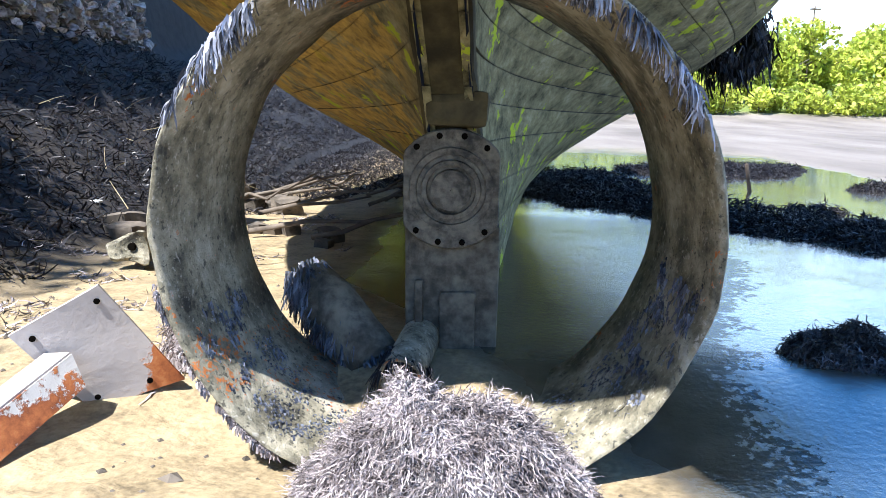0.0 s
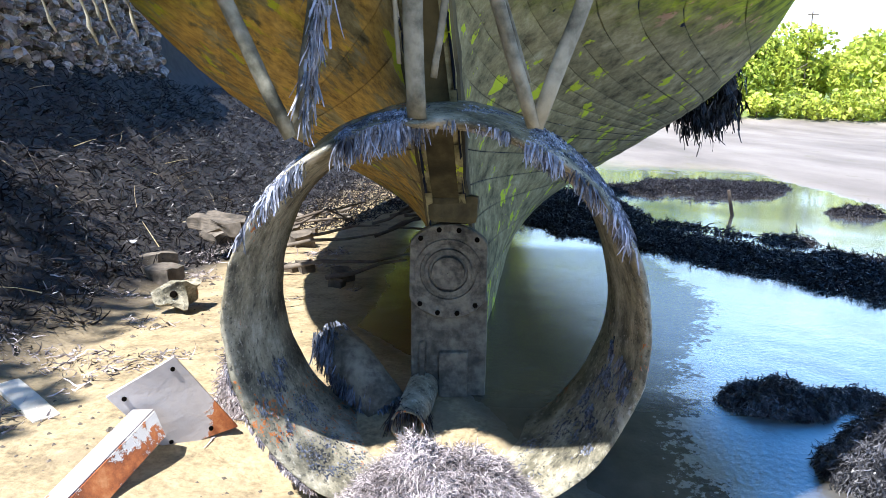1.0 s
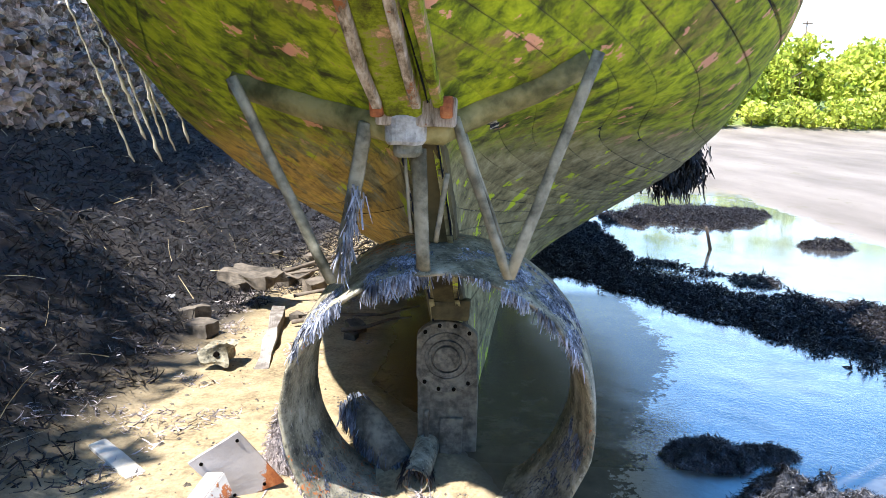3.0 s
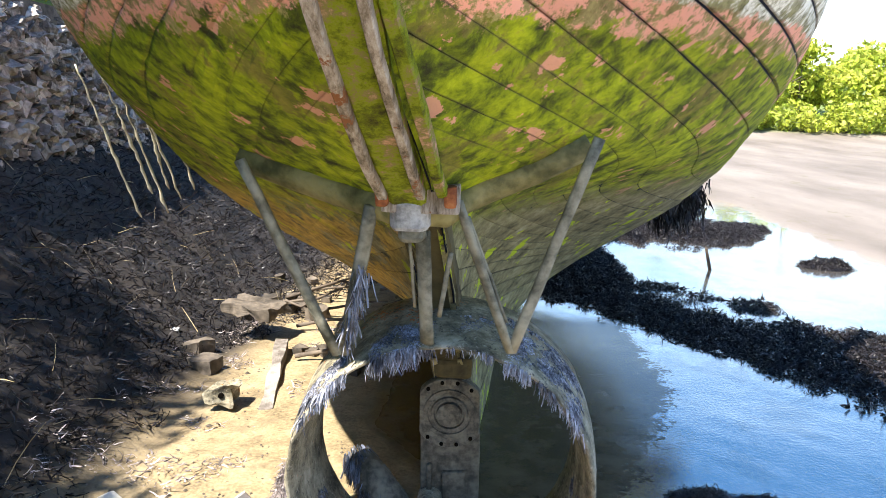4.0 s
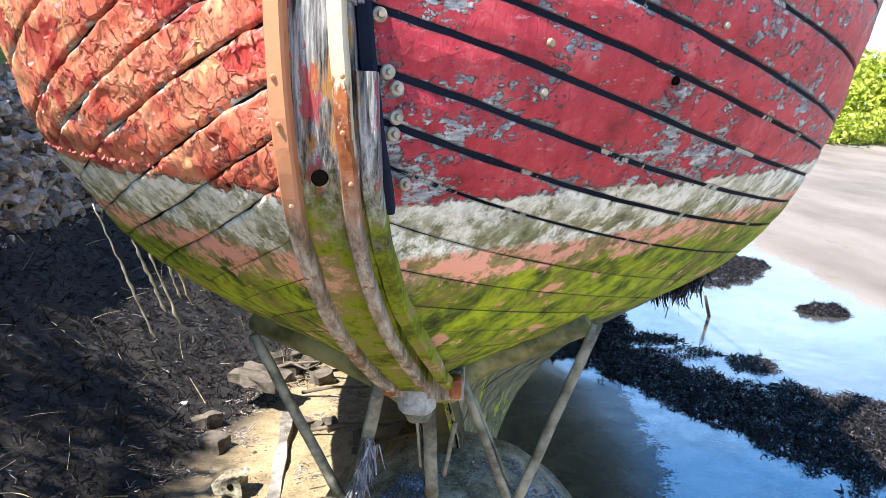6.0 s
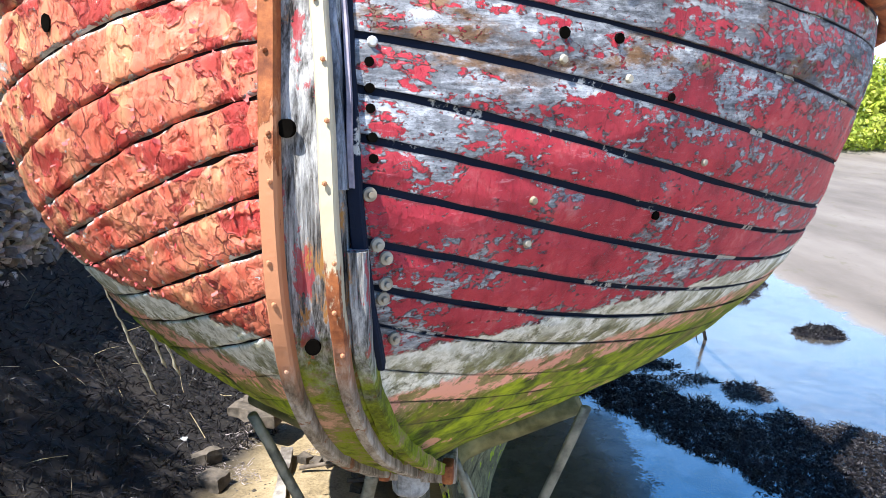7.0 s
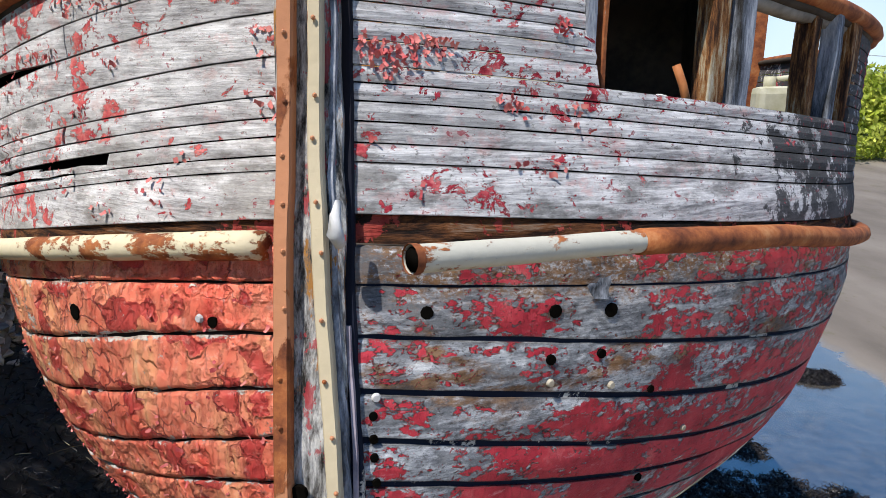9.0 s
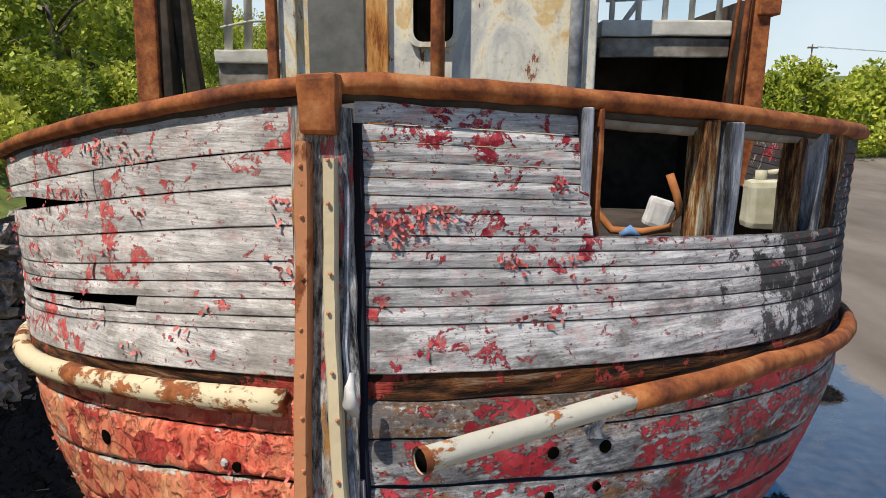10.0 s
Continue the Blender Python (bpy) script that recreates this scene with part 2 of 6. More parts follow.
    n.bump(n.math("MULTIPLY", wrinkle, n.math("MULTIPLY", kt, n.step(port, 0, 1, 0.25, 0.8))), 0.008, 0.8)
    n.bump(grain, 0.002, 0.5)
    n.bump(n.noise(32, 8, rough=0.78), 0.006, 0.7)
    return n.done(col, n.step(kt, 0, 1, 0.85, 0.48))


def bulwark_material():
    n = Nodes("weathered_board", 0.85, 0, 0.25)
    x, y, z = n.split()
    port = n.step(x, -0.1, -0.3)
    grain = n.noise(16, 9, n.stretch(0.45, 0.45, 8), 0.76)
    blot = n.noise(7, 9, n.stretch(0.8, 0.8, 2.2), 0.75)
    speck = n.noise(48, 7, n.stretch(0.8, 0.8, 1.6), 0.76)
    tone_w = n.math("ADD", n.math("MULTIPLY", grain, 0.55), n.math("MULTIPLY", blot, 0.45))
    wood = n.ramp(tone_w, (0.36, (0.09, 0.088, 0.09)), (0.44, (0.33, 0.325, 0.335)), (0.51, (0.56, 0.55, 0.56)), (0.60, (0.80, 0.79, 0.79)))
    wood = n.mix(n.math("MULTIPLY", n.step(speck, 0.57, 0.64), 0.8), wood, (0.09, 0.085, 0.08))
    rose = n.step(n.noise(9, 9, n.stretch(1, 1, 1.7), 0.75), 0.54, 0.62)
    wood = n.mix(n.math("MULTIPLY", rose, 0.4), wood, (0.60, 0.30, 0.28))
    stain = n.math("MULTIPLY", n.step(n.noise(3.2, 8, n.stretch(0.8, 0.8, 2.4), 0.7), 0.49, 0.60), n.step(z, 4.42, 4.2, 0.35, 0.95))
    wood = n.mix(n.math("MULTIPLY", stain, 0.85), wood, n.ramp(speck, (0.36, (0.05, 0.048, 0.045)), (0.6, (0.22, 0.215, 0.21))))
    # sunlit warmth of the port boards mixed into the wood colour
    wood = n.mix(n.math("MULTIPLY", port, 0.35), wood, n.ramp(blot, (0.38, (0.24, 0.20, 0.17)), (0.6, (0.66, 0.60, 0.54))))
    # near-black mottling that grows towards the starboard end
    near_black = n.math("ADD", n.noise(9, 10, n.stretch(1, 1, 0.9), 0.75), n.step(x, 0.4, 1.4, -0.2, 0.07))
    near_black = n.step(near_black, 0.485, 0.525)
    flakes = n.math("ADD", n.math("MULTIPLY", n.noise(12, 11, n.stretch(1, 1, 1.2), 0.74, 0.4), 0.62), n.math("MULTIPLY", n.noise(3.4, 4, n.stretch(1, 1, 1.8)), 0.38))
    flakes = n.math("ADD", flakes, n.math("MULTIPLY", n.step(n.math("ABSOLUTE", n.math("ADD", x, 0.15)), 0.75, 0.1), n.step(z, 4.3, 4.6, 0.012, 0.03)))
    flakes = n.math("ADD", flakes, n.step(x, -0.9, -1.3, 0.0, 0.02))
    flakes = n.math("SUBTRACT", flakes, n.math("MULTIPLY", n.step(x, -0.15, 0.1), n.step(z, 4.45, 4.36, 0.0, 0.03)))
    keep = n.step(flakes, 0.563, 0.568)
    across = n.attribute("across")
    joint = n.step(n.math("MINIMUM", across, n.math("SUBTRACT", 1.0, across)), 0.035, 0.0)
    red = n.ramp(n.noise(26, 7, rough=0.7), (0.34, (0.16, 0.008, 0.018)), (0.5, (0.38, 0.03, 0.05)), (0.66, (0.62, 0.20, 0.19)))
    # red lightened to port, as the sun makes it look
    red = n.mix(n.math("MULTIPLY", port, 0.6), red, n.ramp(n.noise(22, 7, rough=0.7), (0.34, (0.40, 0.03, 0.04)), (0.5, (0.66, 0.14, 0.12)), (0.66, (0.80, 0.36, 0.30))))
    col = n.mix(n.math("MULTIPLY", near_black, 0.92), wood, (0.035, 0.035, 0.038))
    dots = n.math("ADD", n.math("MULTIPLY", n.noise(40, 7, n.stretch(0.8, 0.8, 1.2), 0.72), 0.7), n.math("MULTIPLY", blot, 0.3))
    col = n.mix(n.math("MULTIPLY", n.step(dots, 0.575, 0.60), 0.8), col, (0.24, 0.025, 0.04))
    col = n.mix(keep, col, red)
    col = n.mix(n.math("MULTIPLY", joint, 0.7), col, (0.03, 0.028, 0.026))
    col = n.tint(col, n.piece(), 0.84, 1.1)
    n.bump(grain, 0.004, 0.7)
    n.bump(speck, 0.0025, 0.6)
    n.bump(keep, 0.006, 1.0)
    return n.done(col)


def rust_material(name="rust", paint=None, amount=0.5, streak=(1, 1, 1), silt=0.0, bare_below=0.0, bare_past=None):
    n = Nodes(name, 0.8, 0, 0.35)
    f = n.noise(9, 8, rough=0.7)
    g = n.noise(60, 4)
    col = n.ramp(f, (0.3, (0.07, 0.02, 0.010)), (0.44, (0.20, 0.058, 0.020)), (0.56, (0.36, 0.115, 0.035)), (0.72, (0.50, 0.24, 0.10)))
    if paint:
        left = n.noise(4.5, 8, n.stretch(*streak), 0.7)
        if bare_below:
            left = n.math("ADD", left, n.step(n.split()[2], bare_below + 0.25, bare_below - 0.25, 0.0, 0.16))
        if bare_past is not None:
            left = n.math("ADD", left, n.step(n.split()[0], bare_past - 0.06, bare_past + 0.06, 0.0, 0.13))
        edge = n.step(left, amount - 0.02, amount + 0.02)
        white = n.mix(n.noise(30, 5), paint, tuple(c * 0.8 for c in paint))
        col = n.mix(edge, white, col)
        n.bump(edge, 0.003, 0.6)
    if silt:
        x, y, z = n.split()
        low = n.step(n.math("ADD", z, n.math("MULTIPLY", n.noise(5, 6), 0.5)), silt + 0.35, silt + 0.15)
        slime = n.ramp(n.noise(12, 9, n.stretch(2, 1, 0.35), 0.76), (0.36, (0.06, 0.045, 0.03)), (0.45, (0.18, 0.145, 0.11)), (0.54, (0.33, 0.28, 0.235)), (0.66, (0.50, 0.46, 0.42)))
        slime = n.mix(n.step(n.noise(6, 8, rough=0.75), 0.56, 0.6), slime, (0.20, 0.075, 0.025))
        col = n.mix(low, col, slime)
    n.bump(f, 0.004)
    n.bump(g, 0.0015)
    return n.done(col)


def post_material():
    """Split grey timber with a little old paint, slimy towards the foot."""
    n = Nodes("split_post_wood", 0.88, 0, 0.25)
    x, y, z = n.split()
    f, g = n.noise(7, 10, n.stretch(7, 7, 0.45), 0.74), n.noise(3.2, 8, n.stretch(2, 2, 0.8), 0.72)
    col = n.ramp(f, (0.38, (0.018, 0.015, 0.013)), (0.45, (0.13, 0.125, 0.12)), (0.53, (0.34, 0.335, 0.33)), (0.62, (0.62, 0.61, 0.59)))
    col = n.mix(n.math("MULTIPLY", n.step(g, 0.55, 0.60), n.step(f, 0.42, 0.5)), col, (0.40, 0.19, 0.05))
    col = n.mix(n.math("MULTIPLY", n.step(n.noise(9, 8, n.stretch(2, 2, 0.7), 0.72), 0.57, 0.59), 0.8), col, (0.42, 0.05, 0.06))
    low = n.step(n.math("ADD", z, n.math("MULTIPLY", n.noise(5, 6), 0.5)), 3.35, 3.15)
    slime = n.ramp(n.noise(7, 9, rough=0.75), (0.36, (0.05, 0.045, 0.01)), (0.45, (0.13, 0.155, 0.005)), (0.52, (0.23, 0.28, 0.01)), (0.58, (0.24, 0.19, 0.08)), (0.66, (0.60, 0.34, 0.24)))
    n.bump(f, 0.012, 0.9)
    n.bump(n.noise(45, 5), 0.002)
    return n.done(n.mix(low, col, slime))


def weed_material(name, dark, light, gloss=0.5):
    n = Nodes(name, 0.5, 0, gloss)
    f = n.noise(9, 6, rough=0.7)
    col = n.mix(n.step(f, 0.35, 0.65), dark, light)
    return n.done(n.tint(col, n.island(), 0.4, 1.6), n.step(n.noise(30), 0.3, 0.7, 0.26, 0.6))


def ground_material():
    n = Nodes("mud", 0.6, 0, 0.5)
    x, y, z = n.split()
    big, mid, fine = n.noise(0.7, 5), n.noise(5, 6), n.noise(40, 5)
    dry = n.ramp(n.math("ADD", n.math("MULTIPLY", mid, 0.6), n.math("MULTIPLY", fine, 0.4)), (0.32, (0.11, 0.083, 0.046)), (0.47, (0.255, 0.193, 0.107)), (0.64, (0.37, 0.29, 0.17)))
    dry = n.mix(n.math("MULTIPLY", n.step(n.noise(2.1, 7, rough=0.7), 0.52, 0.64), 0.55), dry, (0.15, 0.115, 0.07))
    far = n.ramp(n.noise(0.35, 6, n.stretch(1, 0.35, 1), 0.6), (0.34, (0.125, 0.104, 0.083)), (0.5, (0.18, 0.15, 0.123)), (0.66, (0.225, 0.195, 0.162)))
    far = n.mix(n.math("MULTIPLY", n.step(n.noise(1.6, 8, n.stretch(1, 0.5, 1), 0.7), 0.58, 0.66), 0.6), far, (0.13, 0.115, 0.07))
    wet_shade_col = n.ramp(mid, (0.35, (0.045, 0.04, 0.033)), (0.65, (0.10, 0.088, 0.07)))
    bank = n.ramp(mid, (0.3, (0.007, 0.006, 0.005)), (0.6, (0.028, 0.023, 0.02)))
    edge = n.math("ADD", n.math("MULTIPLY", n.math("SUBTRACT", big, 0.5), 1.8), n.math("MULTIPLY", n.math("SUBTRACT", mid, 0.5), 0.5))
    # wet mud; its dark colour also stands in for shade under the hull
    lean = n.math("ADD", x, n.math("MULTIPLY", n.math("SUBTRACT", y, 1.8), 0.75))
    wet = n.step(n.math("ADD", lean, n.math("MULTIPLY", edge, 0.3)), 0.50, 0.72)
    wet = n.math("MULTIPLY", wet, n.step(n.math("ADD", x, n.math("MULTIPLY", edge, 0.3)), -0.85, -0.45))
    farther = n.step(n.math("ADD", n.math("ADD", y, n.math("MULTIPLY", x, 0.25)), n.math("MULTIPLY", edge, 3)), 16, 21)
    wet = n.math("MULTIPLY", wet, n.math("SUBTRACT", 1.0, farther))
    wet = n.math("MULTIPLY", wet, n.step(n.math("ADD", y, n.math("MULTIPLY", edge, 0.3)), 0.2, 1.0))
    # edge of the boat's cast shadow, drawn as wet mud against dry
    wet = n.math("MULTIPLY", wet, n.step(n.math("ADD", x, n.math("ADD", n.math("MULTIPLY", edge, 0.9), n.math("MULTIPLY", y, 0.02))), 7.3, 6.9))
    col = n.mix(wet, dry, wet_shade_col)
    col = n.mix(n.math("MAXIMUM", farther, n.step(n.math("ADD", x, n.math("MULTIPLY", edge, 0.9)), 6.6, 7.0)), col, far)
    col = n.mix(n.step(n.math("ADD", n.math("MULTIPLY", x, -1), n.math("MULTIPLY", edge, 0.4)), 1.8, 2.5), col, bank)
    ripple = n.noise(7, 4, n.stretch(1, 1.3, 1), 0.55, 0.6)
    grit = n.noise(34, 3, rough=0.6)
    lump = n.noise(16, 5, rough=0.65)
    near = n.step(y, 3.0, 9.0, 1, 0.12)
    n.bump(n.math("MULTIPLY", n.math("MULTIPLY", fine, n.step(y, 5, 14, 1, 0.0)), n.step(wet, 0, 1, 1, 0.3)), 0.006, 0.6)
    n.bump(n.math("MULTIPLY", grit, n.math("MULTIPLY", n.math("MULTIPLY", near, n.step(y, 3.2, 1.6, 1.0, 3.5)), n.step(wet, 0, 1, 0.5, 1.0))), 0.0012, 0.7)
    n.bump(n.math("MULTIPLY", lump, n.math("MULTIPLY", near, n.step(wet, 0, 1, 1.0, 0.3))), 0.006, 0.6)
    n.bump(n.math("MULTIPLY", ripple, n.math("MULTIPLY", n.step(wet, 0, 1, 1, 0.04), n.step(y, 4, 9, 1, 0.35))), 0.03, 0.5)
    pool = n.step(n.noise(1.7, 5), 0.40, 0.52)
    # static dark, less glossy patch painted in place of the hull's reflection
    reflection_edge = n.math("ADD", 0.95, n.step(y, 1.9, 4.8, 0.0, 0.85))
    ragged = n.math("ADD", n.math("MULTIPLY", n.math("SUBTRACT", n.noise(26, 4, rough=0.7), 0.5), 0.55), n.math("MULTIPLY", n.math("SUBTRACT", mid, 0.5), 0.5))
    hull_reflection = n.step(n.math("SUBTRACT", n.math("ADD", x, ragged), reflection_edge), 0.03, -0.03)
    hull_reflection = n.math("MULTIPLY", hull_reflection, n.step(y, 7.0, 6.2))
    film = n.math("MULTIPLY", wet, n.math("MULTIPLY", n.step(pool, 0, 1, 0.85, 1.0), n.step(hull_reflection, 0, 1, 1.0, 0.09)))
    col = n.mix(n.math("MULTIPLY", n.math("MULTIPLY", wet, hull_reflection), 0.7), col, n.ramp(mid, (0.35, (0.035, 0.029, 0.018)), (0.65, (0.085, 0.07, 0.044))))
    n.put(n.b.inputs["Coat Weight"], film)
    n.put(n.b.inputs["Coat Roughness"], n.step(y, 3.2, 2.0, 0.04, 0.36))
    n.b.inputs["Coat IOR"].default_value = 3.6
    n.put(n.b.inputs["Coat Normal"], n.h)
    n.put(n.b.inputs["IOR"], n.step(n.math("MULTIPLY", wet, n.math("SUBTRACT", 1.0, hull_reflection)), 0, 1, 1.45, 1.9))
    hill = n.math("MAXIMUM", n.step(n.math("ADD", z, n.math("MULTIPLY", mid, 0.6)), 3.3, 3.6), n.step(y, 53, 56))
    grass = n.ramp(n.noise(3, 7, rough=0.7), (0.3, (0.05, 0.075, 0.015)), (0.55, (0.15, 0.19, 0.04)), (0.75, (0.27, 0.25, 0.09)))
    col = n.mix(hill, col, grass)
    return n.done(col, n.step(wet, 0, 1, 0.8, 0.2))


def leaf_material(name, dark, light):
    n = Nodes(name, 0.5, 0, 0.35)
    f = n.noise(0.9, 4)
    col = n.tint(n.mix(n.step(f, 0.35, 0.65), dark, light), n.island(), 0.6, 1.4)
    n.b.inputs["Transmission Weight"].default_value = 0.0
    m = n.done(col)
    tr = n.t.nodes.new("ShaderNodeBsdfTranslucent")
    mx = n.t.nodes.new("ShaderNodeMixShader")
    mx.inputs[0].default_value = 0.42
    n.put(tr.inputs[0], col)
    n.t.links.new(n.b.outputs[0], mx.inputs[1])
    n.t.links.new(tr.outputs[0], mx.inputs[2])
    n.t.links.new(mx.outputs[0], n.t.nodes["Material Output"].inputs[0])
    return m


def wall_material():
    n = Nodes("wheelhouse_paint", 0.65, 0, 0.35)
    big, mid, fine = n.noise(2.2, 6, n.stretch(1, 1, 0.6), 0.6, 1.8), n.noise(6, 8, n.stretch(1, 1, 0.45), 0.72), n.noise(40, 5)
    col = n.ramp(big, (0.36, (0.56, 0.55, 0.51)), (0.45, (0.74, 0.71, 0.62)), (0.52, (0.84, 0.78, 0.62)), (0.58, (0.72, 0.50, 0.22)), (0.66, (0.66, 0.63, 0.56)))
    col = n.mix(n.math("MULTIPLY", n.step(mid, 0.5, 0.62), 0.4), col, (0.40, 0.37, 0.33))
    col = n.mix(n.step(mid, 0.61, 0.64), col, (0.26, 0.085, 0.025))
    col = n.mix(n.math("MULTIPLY", n.step(fine, 0.55, 0.7), 0.35), col, (0.30, 0.25, 0.2))
    n.bump(mid, 0.006)
    n.bump(fine, 0.002)
    return n.done(col)


def rot_material():
    n = Nodes("rotten_wood", 0.9, 0, 0.25)
    f, g = n.noise(5, 8, n.stretch(0.7, 0.7, 5), 0.72, 0.5), n.noise(6, 7, rough=0.7)
    col = n.ramp(f, (0.40, (0.004, 0.003, 0.002)), (0.48, (0.035, 0.014, 0.007)), (0.58, (0.17, 0.065, 0.022)), (0.72, (0.34, 0.28, 0.22)))
    paint = n.step(g, 0.57, 0.59)
    col = n.mix(paint, col, n.ramp(n.noise(20, 5), (0.3, (0.26, 0.018, 0.02)), (0.7, (0.50, 0.10, 0.07))))
    n.bump(f, 0.03, 1.0)
    n.bump(paint, 0.005, 0.8)
    return n.done(col)


def muddy_material():
    n = Nodes("muddy_steel", 0.75, 0, 0.4)
    f, g, h = n.noise(7, 8, rough=0.7), n.noise(42, 6, rough=0.7), n.noise(3, 5)
    col = n.ramp(f, (0.34, (0.035, 0.032, 0.024)), (0.44, (0.14, 0.125, 0.085)), (0.55, (0.28, 0.25, 0.175)), (0.68, (0.46, 0.41, 0.32)))
    col = n.mix(n.math("MULTIPLY", n.step(g, 0.57, 0.63), 0.75), col, (0.42, 0.385, 0.32))
    col = n.mix(n.math("MULTIPLY", n.step(g, 0.43, 0.37), 0.75), col, (0.02, 0.02, 0.018))
    col = n.mix(n.step(n.math("MULTIPLY", h, g), 0.355, 0.37), col, (0.42, 0.13, 0.03))
    n.bump(f, 0.012, 0.7)
    n.bump(g, 0.008, 0.9)
    return n.done(col, n.step(h, 0.35, 0.6, 0.5, 0.85))


def caulk_material():
    n = Nodes("tar_caulking", 0.9, 0, 0.1)
    x, y, z = n.split()
    near_black = n.mix(n.step(x, -0.15, -0.25), (0.012, 0.016, 0.03), (0.014, 0.010, 0.009))
    lump = n.step(n.noise(3.2, 8, rough=0.7), 0.585, 0.61)
    n.bump(n.noise(40, 5), 0.004)
    return n.done(n.mix(lump, near_black, (0.46, 0.44, 0.40)))


HULL = hull_material()
BOARD = bulwark_material()
RUST = rust_material()
WHITE_PIPE = rust_material("painted_pipe", (0.72, 0.62, 0.42), 0.53, (1, 1, 2))
PALE_PIPE = rust_material("pale_pipe", (0.60, 0.57, 0.48), 0.565, (1, 1, 2.5))
CREAM_BAR = rust_material("painted_bar", (0.62, 0.52, 0.35), 0.58, (1, 1, 0.4), 3.0, 3.40)
RUST_BAR = rust_material("rust_bar", (0.54, 0.235, 0.115), 0.52, (1, 1, 0.5), 2.95)
PLATE = rust_material("painted_plate", (0.44, 0.395, 0.37), 0.57, bare_past=-0.89)
CAULK = caulk_material()
POST_WOOD = post_material()
OLD_WOOD = soft_mat("old_wood", (0.12, 0.10, 0.085), (0.38, 0.35, 0.31), 14, 0.85, 0.006, by_piece=0.15)
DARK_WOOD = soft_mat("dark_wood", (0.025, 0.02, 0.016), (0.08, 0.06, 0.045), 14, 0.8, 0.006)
ROT = rot_material()
MUDDY = muddy_material()
STRUT = soft_mat("weedy_strut", (0.05, 0.05, 0.035), (0.32, 0.30, 0.23), 18, 0.75, 0.008)
BEAM = soft_mat("slimy_beam", (0.06, 0.06, 0.018), (0.27, 0.235, 0.10), 16, 0.65, 0.014)
# slimy wood, with the shade under the counter darkened into its colour
SLIME_SHADE = soft_mat("slimy_shaded_timber", (0.02, 0.017, 0.008), (0.11, 0.09, 0.04), 12, 0.75, 0.01)
FLANGE = soft_mat("dark_flange", (0.035, 0.032, 0.026), (0.21, 0.185, 0.14), 45, 0.7, 0.012)
DEAD = soft_mat("muddy_timber", (0.05, 0.044, 0.034), (0.22, 0.19, 0.14), 30, 0.75, 0.012)
LILAC = soft_mat("lilac_batten", (0.16, 0.14, 0.17), (0.40, 0.35, 0.40), 30, 0.85, 0.004)
# near black, painted shade for holes and openings
HOLE_SHADE = soft_mat("recess_shade", (0.003, 0.0025, 0.002), (0.007, 0.006, 0.005), 20, 1.0, 0.004, 0.0)
WALLPAINT = wall_material()
GREYPANEL = soft_mat("grey_panel", (0.10, 0.10, 0.09), (0.2, 0.2, 0.185), 8, 0.7)
STONE = soft_mat("wall_stone", (0.16, 0.14, 0.125), (0.44, 0.40, 0.36), 18, 0.9, 0.012, by_piece=0.5)


def rubble_material():
    n = Nodes("wall_rubble", 0.9, 0, 0.3)
    f = n.noise(18, 6)
    n.bump(f, 0.012)
    return n.done(n.tint(n.mix(n.step(f, 0.35, 0.65), (0.16, 0.14, 0.125), (0.44, 0.40, 0.36)), n.island(), 0.5, 1.5))


STONE_REST = rubble_material()
DEBRIS = soft_mat("muddy_stone", (0.045, 0.038, 0.03), (0.17, 0.14, 0.11), 14, 0.9, 0.012)
MUD = ground_material()
WEED_DARK = weed_material("weed_dark", (0.005, 0.004, 0.005), (0.027, 0.024, 0.026), 0.22)
WEED_NEAR = weed_material("weed_wet", (0.012, 0.012, 0.014), (0.085, 0.082, 0.09), 0.45)
WEED_GREY = weed_material("weed_grey", (0.12, 0.10, 0.10), (0.42, 0.365, 0.36), 0.3)
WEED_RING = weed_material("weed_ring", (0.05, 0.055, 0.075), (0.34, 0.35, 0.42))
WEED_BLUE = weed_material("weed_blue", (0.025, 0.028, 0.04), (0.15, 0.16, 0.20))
STRAW = weed_material("straw", (0.25, 0.19, 0.09), (0.55, 0.46, 0.28))
LEAF_A = leaf_material("leaf_bright", (0.26, 0.33, 0.03), (0.60, 0.62, 0.11))
LEAF_B = leaf_material("leaf_deep", (0.20, 0.27, 0.03), (0.50, 0.55, 0.09))
BARK = soft_mat("bark", (0.06, 0.045, 0.035), (0.17, 0.14, 0.11), 12, 0.9, 0.01)


def streaked(name, stops, scale=6.0, at=(3, 3, 0.4), bump=0.01):
    """Timber or paint with streaks that run up and down."""
    n = Nodes(name, 0.85, 0, 0.25)
    f = n.noise(scale, 9, n.stretch(*at), 0.76)
    n.bump(f, bump)
    n.bump(n.noise(45, 5), 0.002)
    return n.done(n.ramp(f, *stops))


BLEACHED = streaked("bleached_stanchion", ((0.38, (0.02, 0.018, 0.018)), (0.46, (0.10, 0.11, 0.13)), (0.54, (0.26, 0.28, 0.33)), (0.64, (0.55, 0.57, 0.62))))
ROTTING = streaked("rotting_stanchion", ((0.36, (0.008, 0.005, 0.004)), (0.45, (0.06, 0.025, 0.012)), (0.52, (0.26, 0.11, 0.035)), (0.58, (0.40, 0.32, 0.20)), (0.66, (0.60, 0.58, 0.50))), 7)
ORANGE_STRIP = streaked("orange_strip", ((0.38, (0.22, 0.07, 0.02)), (0.47, (0.52, 0.22, 0.06)), (0.56, (0.66, 0.36, 0.13)), (0.66, (0.70, 0.62, 0.48))), 4, (3, 3, 0.5), 0.003)


